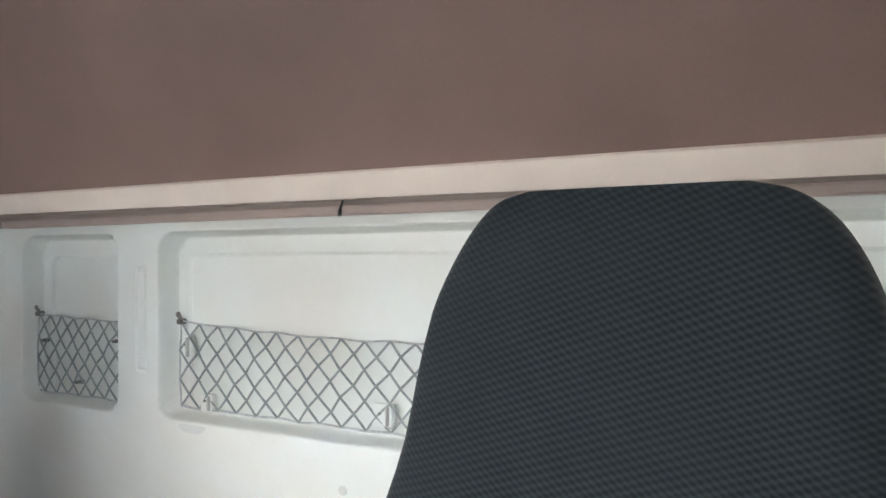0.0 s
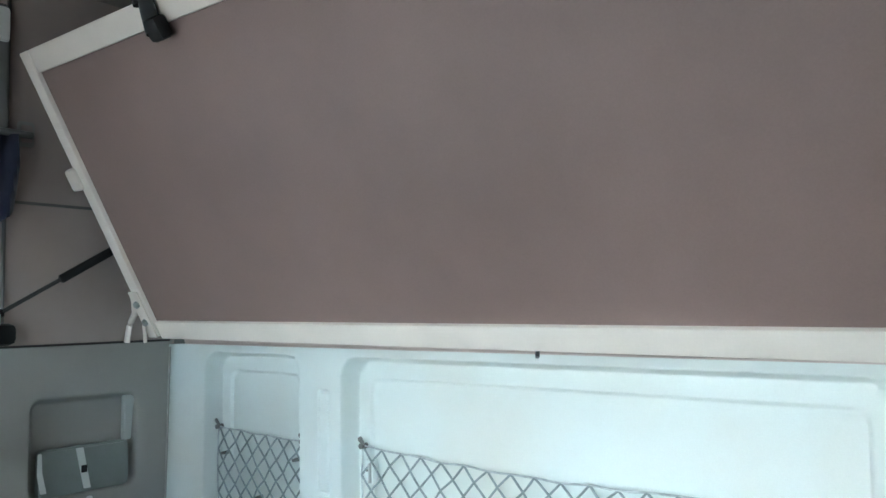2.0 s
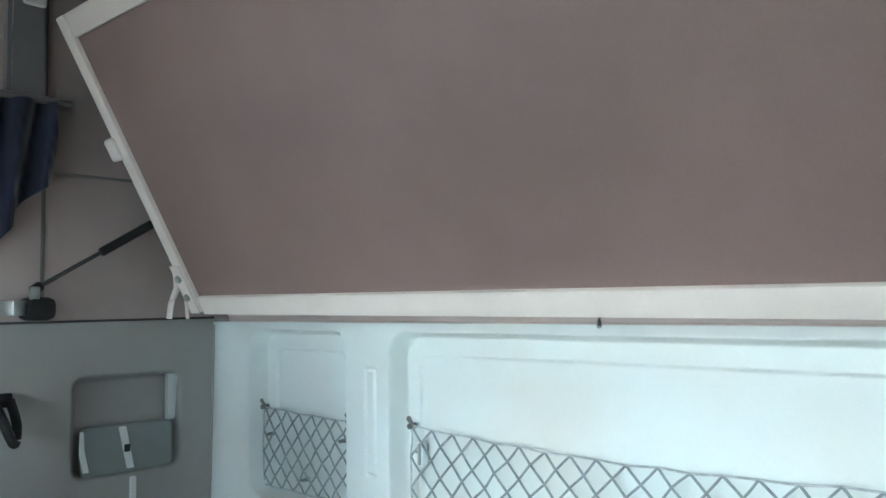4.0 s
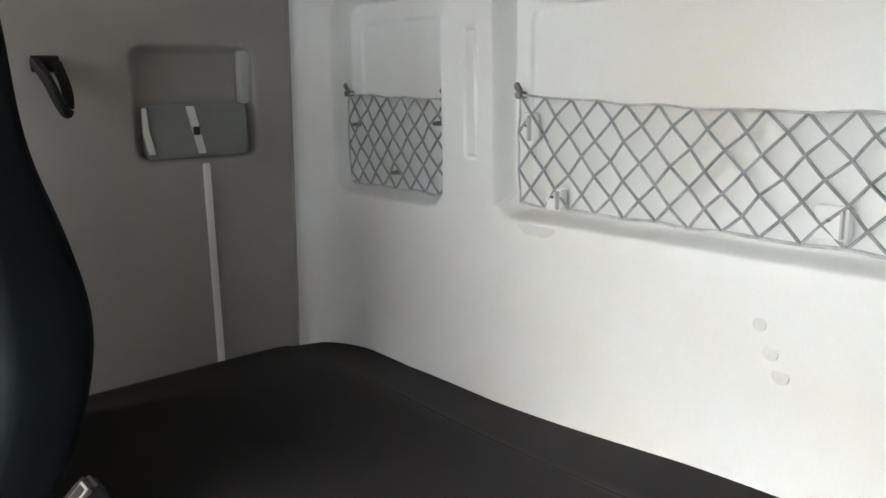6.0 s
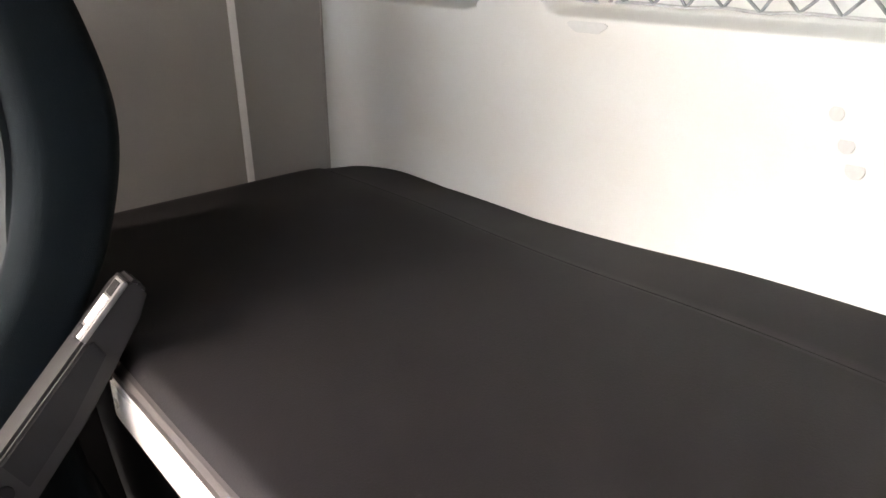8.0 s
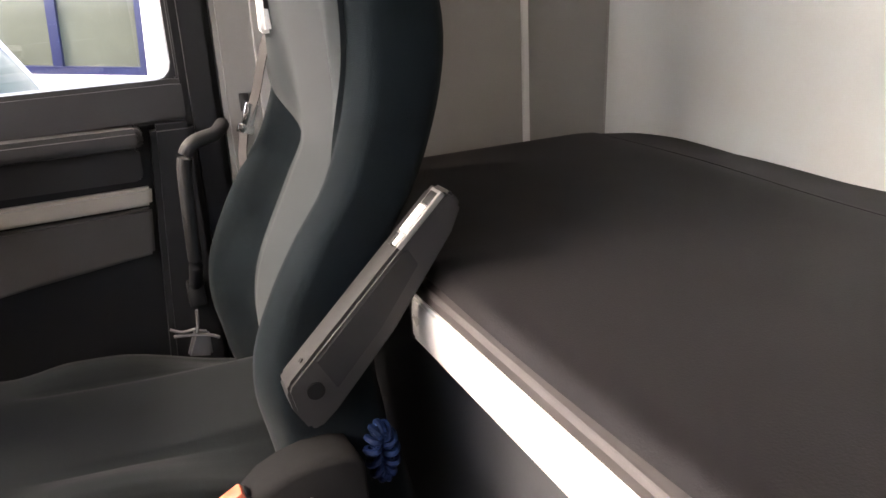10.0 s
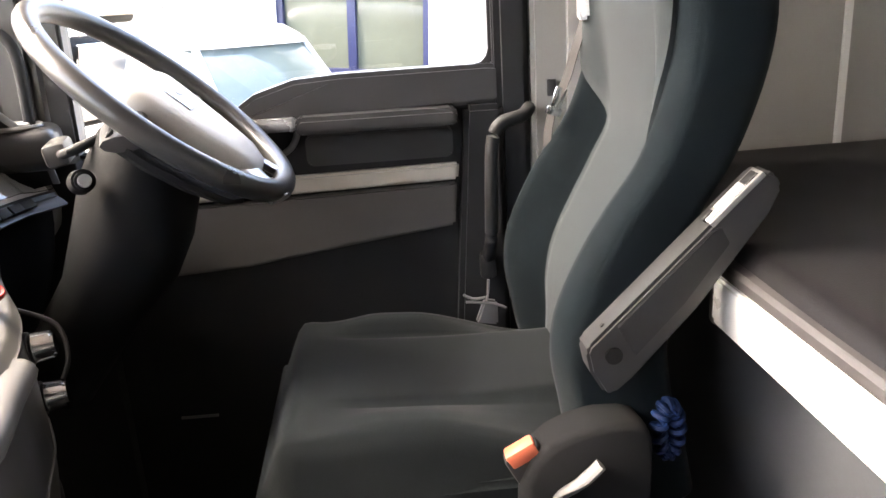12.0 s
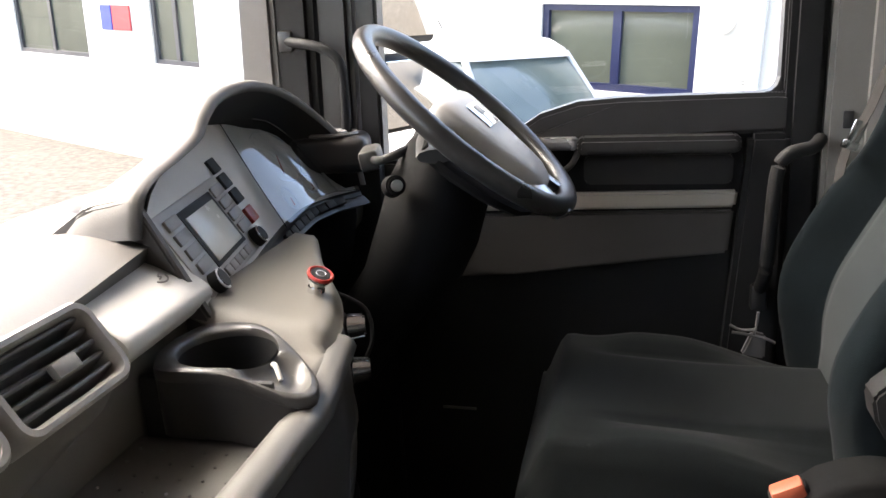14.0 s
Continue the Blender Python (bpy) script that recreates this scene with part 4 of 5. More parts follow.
part("webbing", thicken(sheet(lambda u, v: (-1.035 + 0.05 * v + 0.003 * math.sin(9 * v) + (u - 0.5) * 0.011, sinterp(BELT, 0.655 + 0.495 * v) + (u - 0.5) * 0.011, 0.655 + 0.495 * v), lin(0, 1, 4), lin(0, 1, 30)), 0.002), M_BELT, bl)
g = part("guide", prism(rrect(0.527, 0.560, 1.125, 1.20, 0.008, 4), "x", -0.99, -0.965, 0.006), M_WHITE, bl, "white plastic belt guide")
part("slot", prism(rrect(0.534, 0.552, 1.160, 1.178, 0.003, 3), "x", -0.966, -0.962, 0), M_BLACK, g)
part("tongue", join(obox((-0.998, 0.499, 1.003), 0.005, 0.020, 0.036, (-20, 0, 0), 0.002), obox((-0.997, 0.490, 0.982), 0.008, 0.026, 0.014, (-20, 0, 0), 0.002)), M_CHROME, bl, "chrome belt tongue")
part("anchor", join(prism([(0.349, 0.606), (0.390, 0.598), (0.390, 0.644), (0.366, 0.650)], "x", -1.040, -1.026, 0.004), tube([(-1.02, 0.368, 0.648), (-1.03, 0.373, 0.660), (-1.03, 0.375, 0.686)], 0.0026, 8)), M_GREY, bl, "grey anchor bracket")
part("anchor_clip", join(tube([(-1.022, 0.328, 0.664), (-1.022, 0.346, 0.655), (-1.022, 0.368, 0.656)], 0.0026, 6), tube([(-1.022, 0.332, 0.650), (-1.022, 0.351, 0.648), (-1.022, 0.388, 0.640), (-1.022, 0.404, 0.632)], 0.0028, 6)), M_GREY, bl, "grey metal clip")
pbt = thing("belt_height_button", "small dark button on the beige door pillar", "button")
part("key", bx(XD + 0.0225, XD + 0.030, 0.504, 0.520, 0.992, 1.022, 0.002), M_DARK, pbt)
lp = thing("entry_handle", "black entry grab handle beside the driver's door", "handle")
part("loop", tube([(XD + 0.03, 0.47, 0.975), (XD + 0.07, 0.45, 0.968), (XD + 0.085, 0.412, 0.960), (XD + 0.085, 0.395, 0.93), (XD + 0.085, 0.390, 0.85), (XD + 0.07, 0.388, 0.75), (XD + 0.03, 0.385, 0.70)], 0.012, 10), M_BLACK, lp)
part("foot", obox((XD + 0.03, 0.385, 0.69), 0.03, 0.03, 0.05, (0, 0, 0), 0.006), M_BLACK, lp)
hs = thing("air_hose", "coiled blue air hose behind the driver's seat", "hose")
part("coil", tube([(-0.566 + 0.012 * math.cos(a * 13), 0.534 + (0.012 + 0.008 * math.sin(a * 13)) * math.cos(a), 0.636 + (0.032 + 0.008 * math.sin(a * 13)) * math.sin(a)) for a in lin(0.35, 2 * math.pi * 1.93, 420)], 0.0046, 6, k=1), M_BLUE, hs)
part("tail", tube([(-0.572, 0.546, 0.626), (-0.68, 0.57, 0.58), (-0.74, 0.56, 0.40), (-0.75, 0.56, 0.14)], 0.006, 8), M_BLUE, hs)

# ---- dashboard ----
dash = thing("dashboard", "grey-beige wrap-round truck dashboard with a dark instrument hood", "dashboard")
# rear edge of the dashboard top, in plan
EDGE = [(-1.13, -0.36), (-1.075, -0.38), (-1.05, -0.56), (-0.53, -0.56), (-0.475, -0.430), (-0.430, -0.394), (-0.24, -0.353), (-0.05, -0.330), (0.30, -0.335), (0.70, -0.38), (1.05, -0.40)]
TOPZ = [(-1.13, 0.955), (-0.70, 0.985), (-0.30, 0.985), (0.2, 0.985), (1.05, 0.975)]


def dtop(u, v):
    x = -1.13 + 2.18 * u
    y0, y1 = interp(EDGE, x), ws(x, 0.885)[1] + 0.012
    z = interp(TOPZ, x)
    k = v
    return (x, y0 + (y1 - y0) * k, z - 0.030 * (1 - min(1, k / 0.26)) ** 2 + 0.010 * math.sin(math.pi * k) - 0.100 * k)


part("top", thicken(sheet(dtop, lin(0, 1, 80), [0, .02, .04, .07, .1, .14, .18, .22] + lin(.26, 1, 12)), -0.02), M_DASH, dash, "pale grey-beige soft dashboard top", 80)
part("top_seam", tube([Vector(dtop(u, 0.18)) + Vector((0, 0, 0.001)) for u in lin(0.330, 0.95, 24)], 0.0022, 6, k=2), M_DARK, dash)
for u0 in (0.30, 0.36):
    part("demister_slot", tube([(dtop(u0, 0.80)), dtop(u0 + 0.05, 0.80)], 0.006, 6, flat=0.6), M_BLACK, dash)


part("demister_slot", tube([dtop(0.309, 0.30), dtop(0.303, 0.27), dtop(0.296, 0.24)], 0.006, 6, flat=0.6), M_BLACK, dash)


# rear face below the top edge: rolls down and in, then down to the footwell
def dface(u, v):
    x = -1.13 + 2.18 * u
    y0, z0 = interp(EDGE, x) - 0.022, interp(TOPZ, x) - 0.030
    prof = [(0, 0, 0), (0.12, 0.022, -0.018), (0.3, 0.036, -0.055), (0.45, 0.030, -0.095), (0.62, -0.02, -0.16), (0.8, -0.07, -0.30), (1.0, -0.13, -0.78)]
    for (a, p, q), (b, r, s) in zip(prof, prof[1:]):
        if v <= b:
            t = (v - a) / (b - a)
            return (x, y0 + p + (r - p) * t, z0 + q + (s - q) * t)


part("face", thicken(sheet(dface, lin(0, 1, 80), lin(0, 1, 24)), -0.012), M_DASHLO, dash, "grey-beige lower dashboard face", 80)

# instrument hood: an arch that stands on the dashboard, open towards the driver
LIP = [(-0.405, -0.392, 0.985), (-0.427, -0.397, 1.027), (-0.478, -0.405, 1.043), (-0.543, -0.410, 1.055), (-0.607, -0.415, 1.071), (-0.642, -0.420, 1.093), (-0.693, -0.425, 1.113), (-0.770, -0.430, 1.121), (-0.850, -0.430, 1.117), (-0.933, -0.425, 1.096), (-1.012, -0.408, 1.052), (-1.048, -0.370, 0.997), (-1.046, -0.345, 0.952), (-1.057, -0.340, 0.911)]
LP = smoothpath(LIP, 5)
rings = []
for i, p in enumerate(LP):
    k = i / (len(LP) - 1)
    cen = Vector((-0.76, p.y, 0.95))
    o = (p - cen)
    o.y = 0
    o.normalize()
    V = Vector
    hgt = max(p.z - 0.955, 0.02)
    rings.append([p - o * 0.010, p + V((0, 0.008, 0)) - o * 0.004, p + V((0, 0.006, 0)) + o * 0.005, p + o * 0.008 + V((0, -0.006, 0))] + [p + o * 0.006 + V((0, -dy, -hgt * fz)) for dy, fz in ((0.03, 0.05), (0.05, 0.10), (0.075, 0.26), (0.095, 0.55), (0.110, 0.90), (0.118, 1.25))])
part("instrument_hood", loft(rings, False, False, False), M_DASH, dash, "grey soft instrument hood", 80)
rings = []
for p in LP:
    o = p - Vector((-0.76, p.y, 0.95))
    o.normalize()
    rings.append([p - o * 0.0105, p - o * 0.018 + Vector((0, -0.03, -0.006)), p - o * 0.026 + Vector((0, -0.06, -0.018)), p - o * 0.034 + Vector((0, -0.095, -0.040)), p - o * 0.05 + Vector((0, -0.135, -0.085))])
part("hood_lining", loft(rings, False, False, False), M_BLACK, dash, "black inner side of the hood", 80)

# instrument panel: tilted face from radio to gauges, curved in plan
PAN = [(-1.06, -0.388), (-1.00, -0.425), (-0.92, -0.442), (-0.80, -0.432), (-0.70, -0.416), (-0.60, -0.396), (-0.50, -0.376), (-0.43, -0.360)]
FD = Vector((0, -0.58, 0.815))                       # up the face


def pan(x, s, n=0.0):
    y = interp(PAN, x)
    base = Vector((x, y + 0.030, 0.885 + 0.010 * sstep(-0.6, -0.9, x)))
    nx = (interp(PAN, x + 0.02) - interp(PAN, x - 0.02)) / 0.04
    nn = Vector((-nx * 0.8, 0.815, 0.58)).normalized()
    return base + FD * s + nn * n


def top_s(x):
    return interp([(-1.06, 0.04), (-1.02, 0.10), (-0.96, 0.165), (-0.86, 0.200), (-0.77, 0.205), (-0.70, 0.198), (-0.64, 0.188), (-0.60, 0.178), (-0.50, 0.152), (-0.43, 0.125)], x)


part("instrument_panel", thicken(sheet(lambda u, v: pan(-1.06 + 0.63 * u, top_s(-1.06 + 0.63 * u) * v), lin(0, 1, 60), lin(0, 1, 10)), -0.008), M_PANEL, dash, "grey panel carrying radio and gauges", 80)
part("knee_panel", thicken(sheet(lambda u, v: (-1.08 + 0.66 * u, interp(PAN, -1.08 + 0.66 * u) + 0.026 - 0.16 * v * v, 0.884 - 0.36 * v), lin(0, 1, 30), lin(0, 1, 8)), -0.01), M_MATTBLACK, dash, "black lower panel beneath the instruments", 80)
part("panel_ledge", thicken(sheet(lambda u, v: pan(-1.06 + 0.63 * u, -0.004 - 0.030 * v, 0.006 + 0.022 * v - 0.012 * v * v), lin(0, 1, 30), lin(0, 1, 4)), 0.006), M_SKIN, dash, "grey ledge beneath the radio and gauges", 60)
part("panel_lower_lip", tube([pan(x, -0.008, 0.006) for x in lin(-1.06, -0.43, 14)], 0.009, 8, k=2), M_DARK, dash)


def pquad(x0, x1, s0, s1, n0, n1, bev=0.002):
    """A thin block lying on the instrument panel."""
    c = pan((x0 + x1) / 2, (s0 + s1) / 2, (n0 + n1) / 2)
    ex = (pan(x1, (s0 + s1) / 2) - pan(x0, (s0 + s1) / 2))
    w = ex.length
    ex.normalize()
    nn = ex.cross(FD).normalized()
    m = Matrix(((ex.x, FD.x, nn.x, c.x), (ex.y, FD.y, nn.y, c.y), (ex.z, FD.z, nn.z, c.z), (0, 0, 0, 1)))
    return bx(-w / 2, w / 2, -(s1 - s0) / 2, (s1 - s0) / 2, -abs(n1 - n0) / 2, abs(n1 - n0) / 2, bev, 2, m)


def pdisc(x, s, n0, n1, r, r2=None, n=28, bev=0.0):
    return cyl(pan(x, s, n0), pan(x, s, n1), r, r2, n, bev)


def pring(x, s, n0, r, thick):
    c = pan(x, s, n0)
    ex = (pan(x + 0.02, s) - pan(x - 0.02, s)).normalized()
    return tube([c + r * (math.cos(a) * ex + math.sin(a) * FD) for a in lin(0, 2 * math.pi, 40)[:-1]], thick, 6, True)


def gauge_at(u, v, n):
    """A place on the gauges: u from the far end to the radio's side, v up the face."""
    x = -1.052 + (0.286 - 0.087 * v) * u
    return pan(x, -0.004 + (top_s(x) + 0.002) * v, n)


part("gauge_face", thicken(sheet(lambda u, v: gauge_at(u, v, 0.004), lin(0, 1, 24), lin(0, 1, 8)), 0.002), M_DIAL, dash, "black dial face", 80)
for gx, gs_, gr in ((-0.950, 0.105, 0.053), (-0.896, 0.026, 0.021), (-0.980, 0.036, 0.019)):
    part("gauge_ring", pring(gx, gs_, 0.008, gr, 0.0014), M_RING, dash, "pale gauge ring")
    part("gauge_needle", tube([pan(gx, gs_, 0.010), pan(gx + gr * 0.3, gs_ - gr * 0.7, 0.010)], 0.0010, 5), M_RED, dash)
    part("gauge_marks", join(*[tube([pan(gx + gr * q * math.cos(a), gs_ + gr * q * math.sin(a), 0.0085) for q in (0.82, 0.92)], 0.0006, 4, k=1) for a in lin(-0.6, 3.74, 12)]), M_RING, dash)
cg = part("gauge_glass", thicken(sheet(lambda u, v: gauge_at(u, v, 0.012 + 0.022 * (1 - (2 * u - 1) ** 2) + 0.016 * (1 - v)), lin(0, 1, 32), lin(0, 1, 10)), 0.002), M_GLASS, dash, "clear glossy bowed cover of the gauges", 80)
cg.visible_shadow = False

RX0, RX1 = -0.705, -0.452                                # radio, far and near ends
rw = RX1 - RX0
rx = lambda k: RX0 + rw * k
radio = part("radio", pquad(RX0, RX1, 0.006, 0.130, 0.004, 0.012, 0.004), M_RADIO, dash, "dark grey radio with pale screen")
part("screen_frame", pquad(rx(0.22), rx(0.74), 0.030, 0.116, 0.009, 0.0132, 0.001), M_BLACK, radio)
part("screen", pquad(rx(0.26), rx(0.70), 0.036, 0.104, 0.010, 0.0145, 0.001), M_SCREEN, radio, "pale unlit display")
for r_ in range(4):
    for cx_ in (0.855, 0.110):
        part("key", pquad(rx(cx_ - 0.085), rx(cx_ + 0.085), 0.038 + r_ * 0.021, 0.054 + r_ * 0.021, 0.011, 0.0150, 0.001), M_VENT, radio)
for c_ in range(5):
    part("key", pquad(rx(0.27 + c_ * 0.09), rx(0.345 + c_ * 0.09), 0.012, 0.025, 0.011, 0.0150, 0.001), M_VENT, radio)
for kx in (rx(0.90), rx(0.10)):
    kb = part("knob", pdisc(kx, 0.020, 0.010, 0.027, 0.0150, 0.0135, 24, 0.002), M_BLACK, radio)
    part("knob_ring", pring(kx, 0.020, 0.025, 0.0130, 0.0015), M_SILVER, kb)
part("hazard_switch", pquad(-0.742, -0.714, 0.036, 0.062, 0.006, 0.014, 0.002), M_RED, dash, "red hazard switch")
for i in range(3):
    part("switch", pquad(-0.744, -0.714, 0.072 + 0.028 * i, 0.096 + 0.028 * i, 0.006, 0.013, 0.002), M_BLACK, dash)
for i in range(9):
    part("switch", pquad(-0.775 - 0.030 * i, -0.749 - 0.030 * i, -0.026, -0.010, 0.018, 0.026, 0.002), M_BLACK, dash)

part("panel_cheek", prism([(-0.398, 1.030), (-0.380, 0.998), (-0.318, 0.885), (-0.345, 0.860), (-0.47, 0.93), (-0.52, 0.98), (-0.46, 1.018)], "x", -0.432, -0.416, 0.004), M_DASH, dash)

# pale trim roll and vents to the side of the radio
TRIM_PROFILE = smoothpath([Vector((0, y, z)) for y, z in ((-0.070, -0.004), (-0.050, 0.002), (-0.030, 0.000), (-0.004, -0.009), (0.028, -0.027), (0.040, -0.038), (0.039, -0.050), (0.016, -0.070), (-0.02, -0.078), (-0.065, -0.07))], 4)


def trim_end(x):
    return interp([(-0.45, -0.372), (-0.24, -0.340)], x), interp([(-0.45, 0.953), (-0.24, 0.969)], x)


rings = []
for k, x in enumerate([-0.452, -0.449] + lin(-0.444, -0.244, 8) + [-0.239, -0.236]):
    q = 0.94 if k in (0, 12) else (0.985 if k in (1, 11) else 1.0)
    yb, zt = trim_end(x)
    rings.append([(x, yb + p.y * q, zt - 0.05 + (p.z + 0.05) * q) for p in TRIM_PROFILE])
part("pale_trim", loft(rings), M_PAD, dash, "pale satin trim cover with a scuffed mark", 50)

def trim_at(x, a, lift=0.0026):
    yb, zt = trim_end(x)
    t = (a - 0.30) / 0.9
    return Vector((x, yb - 0.016 + 0.034 * t + lift * 0.5, zt - 0.0040 - 0.0175 * t + lift))


part("scuff_mark", join(tube([trim_at(-0.395, 0.70), trim_at(-0.390, 0.76), trim_at(-0.393, 0.82), trim_at(-0.386, 0.86)], 0.0010, 5), tube([trim_at(-0.404, 0.82), trim_at(-0.400, 0.95), trim_at(-0.390, 1.02), trim_at(-0.380, 0.98), trim_at(-0.376, 0.90)], 0.0011, 5)), M_GREY, dash, "dark scuffed mark on the trim")


def vent(x0, x1):
    c0 = Vector((0, -0.352, 0.972))
    up = Vector((0, -0.55, 0.835))
    n = Vector((0, 0.835, 0.55))
    h = 0.086

    def V(x, s, d):
        p = c0 - up * (h - s) + n * d
        return (x, p.y, p.z)
    m = Matrix(((1, 0, 0, 0), (0, up.y, n.y, (c0 - up * h).y), (0, up.z, n.z, (c0 - up * h).z), (0, 0, 0, 1)))
    rr = lambda g, d, r: [V(x, s, d) for x, s in rrect(x0 + g, x1 - g, g * 0.8, h - g * 0.8, r, 6)]
    v = part("air_vent", loft([rr(0.0, -0.03, 0.018), rr(0.0, 0.014, 0.018), rr(0.004, 0.020, 0.016), rr(0.010, 0.020, 0.012), rr(0.014, 0.014, 0.009), rr(0.014, -0.028, 0.009)], False, False), M_VENT, dash, "grey framed air vent with slanted slats", 50)
    part("duct", bx(x0 + 0.01, x1 - 0.01, 0.004, h - 0.006, -0.032, -0.026, 0, 1, m), M_BLACK, v)
    for i in range(5):
        s = 0.018 + 0.0128 * i
        part("slat", bx(x0 + 0.0135, x1 - 0.0135, s - 0.0022, s + 0.0022, -0.020, 0.012, 0.0015, 1, m @ Matrix.Translation((0, s, 0)) @ Matrix.Rotation(radians(-14), 4, "X") @ Matrix.Translation((0, -s, 0))), M_GREY, v)
    part("tab", bx((x0 + x1) / 2 - 0.024, (x0 + x1) / 2 + 0.006, 0.032, 0.047, 0.010, 0.019, 0.002, 2, m), M_VENT, v, "grey vent tab")


vent(-0.232, -0.086)
vent(-0.080, 0.066)
# centre console: shelf beneath the radio, cup holder and tray
con = thing("centre_console", "grey-beige console with rubber-lined tray below the dashboard", "console")


FRONT = [(-0.745, -0.322), (-0.674, -0.288), (-0.564, -0.222), (-0.50, -0.196), (-0.446, -0.183), (-0.35, -0.178)]    # driver's edge of the shelf


def cons(u, v):
    x = -0.745 + 0.395 * u
    y0 = -0.350 + 0.140 * sstep(-0.425, -0.405, x)
    y = y0 + (sinterp(FRONT, x) - y0) * v
    k = (y + 0.365) / 0.185
    return (x, y, 0.892 - 0.030 * k - 0.018 * sstep(0.88, 1.0, v) - 0.022 * sstep(-0.44, -0.405, x))


part("shelf", thicken(sheet(cons, lin(0, 1, 48), [0, .1, .2, .3, .4, .5, .6, .7, .8, .86, .9, .92, .94, .96, .98, 1]), -0.012), M_DASHLO, con, "grey-beige shelf", 80)
part("shelf_band", thicken(sheet(lambda u, v: Vector(cons(0.08 + 0.71 * u, 0.24 * v)) + Vector((0, 0, 0.004)), lin(0, 1, 24), lin(0, 1, 5)), -0.004), M_LIP, con, "grey band at the back of the shelf", 60)
part("shelf_seam", tube([Vector(cons(0.08 + 0.71 * u, 0.25)) + Vector((0, 0, 0.001)) for u in lin(0, 1, 14)], 0.0018, 6, k=2), M_BLACK, con)
part("shelf_seam", tube([Vector(cons(0.77, v)) + Vector((0, 0, 0.0006)) for v in lin(0.42, 1.0, 12)], 0.0013, 6, k=2), M_BLACK, con)


def skirt(u, v):
    # rounded outer face that drops from the tray lip to the floor
    ang = u
    if ang < 0.72:
        x = 0.60 - (0.60 + 0.50) * ang / 0.72
        y = -0.155 - 0.037 * sstep(-0.33, -0.50, x)
    else:
        x = -0.50 - 0.243 * (ang - 0.72) / 0.28
        y = sinterp(FRONT, x) + 0.004
    lipz = interp([(-0.745, 0.864), (-0.60, 0.850), (-0.50, 0.844), (-0.46, 0.842), (-0.38, 0.832), (0.6, 0.828)], x)
    z = lipz + (ZFLOOR - lipz) * v
    bulge = 0.020 * math.sin(math.pi * min(1, v * 2.2)) * sstep(-0.74, -0.55, x) - 0.06 * v
    return (x, y + bulge, z)


part("side_skin", thicken(sheet(skirt, lin(0, 1, 60), [0, .02, .05, .1] + lin(.15, 1, 12)), -0.015), M_SKIN, con, "dark grey console side", 80)
part("skin_seam", tube([skirt(u, 0.10 + 0.30 * (1 - u)) for u in lin(0.35, 0.80, 14)], 0.0022, 6, k=2), M_GREY, con)
part("tray_lip", tube([(x, -0.163 - 0.02 * sstep(-0.34, -0.44, x), 0.829 + 0.012 * sstep(-0.34, -0.44, x)) for x in lin(-0.46, 0.60, 16)], 0.022, 12, k=2, flat=0.75), M_LIP, con, "grey-beige rounded tray lip")
part("tray_wall", bx(-0.30, 0.60, -0.186, -0.176, 0.79, 0.835, 0.003), M_TRAY, con)
part("tray_floor", bx(-0.302, 0.60, -0.352, -0.184, 0.786, 0.800, 0.003), M_TRAY, con, "grey rubber tray mat")
tagged(part("tray_nubs", join(*[cyl((-0.275 + 0.024 * i, -0.335 + 0.024 * j, 0.799), (-0.275 + 0.024 * i, -0.335 + 0.024 * j, 0.8018), 0.0020, 0.0014, 8) for i in range(20) for j in range(6)]), M_GREY, con), "", "", "", "stuff")
part("tray_back", bx(-0.42, 0.60, -0.372, -0.350, 0.735, 0.90, 0.003), M_DASHLO, con)
for q in ((-0.312, -0.304, -0.345, -0.196, 0.76, 0.866), (-0.42, -0.3125, -0.196, -0.188, 0.76, 0.842), (-0.428, -0.4205, -0.345, -0.190, 0.76, 0.842)):
    part("cup_housing_wall", bx(*q, 0.002), M_DARK, con)

ch = thing("cup_holder", "grey oval cup holder pulled out of the console", "cup holder")
HC = Vector((-0.352, -0.266, 0.882))                      # centre of the cup hole
rim_o = smoothpath([Vector((u, v, 0)) for u, v in ((-0.292, -0.318), (-0.330, -0.335), (-0.380, -0.336), (-0.420, -0.318), (-0.424, -0.275), (-0.405, -0.235), (-0.375, -0.195), (-0.340, -0.162), (-0.305, -0.152), (-0.290, -0.172), (-0.291, -0.215), (-0.289, -0.265), (-0.287, -0.300), (-0.292, -0.318))], 8)


def plate_r(a):
    """Distance from the hole's centre to the plate's outline at angle a."""
    ang = [(math.atan2(p.y - HC.y, p.x - HC.x), math.hypot(p.x - HC.x, p.y - HC.y)) for p in rim_o[:-1]]
    for (q0, r0), (q1, r1) in zip(ang, ang[1:] + ang[:1]):
        step = (q1 - q0 + math.pi) % (2 * math.pi) - math.pi
        off = (a - q0 + math.pi) % (2 * math.pi) - math.pi
        if step and 0 <= off / step <= 1 and abs(off) < 1:
            return r0 + (r1 - r0) * off / step
    return 0.06


AA = lin(0, 2 * math.pi, 72)[:-1]
hole = lambda a: min(0.0520, plate_r(a) - 0.008)


def plate_z(x, y):
    return 0.883 - 0.026 * sstep(-0.26, -0.145, y)


def plate_ring(k, dz, scoop=0.0):
    """k from 0 (hole) to 1 (outline)."""
    out = []
    for a in AA:
        r = hole(a) + (plate_r(a) - hole(a)) * k
        x, y = HC.x + r * math.cos(a), HC.y + r * math.sin(a)
        tip = sstep(0.8, 0.97, math.sin(a + 0.39))
        out.append((x, y, plate_z(x, y) + dz - scoop * tip))
    return out


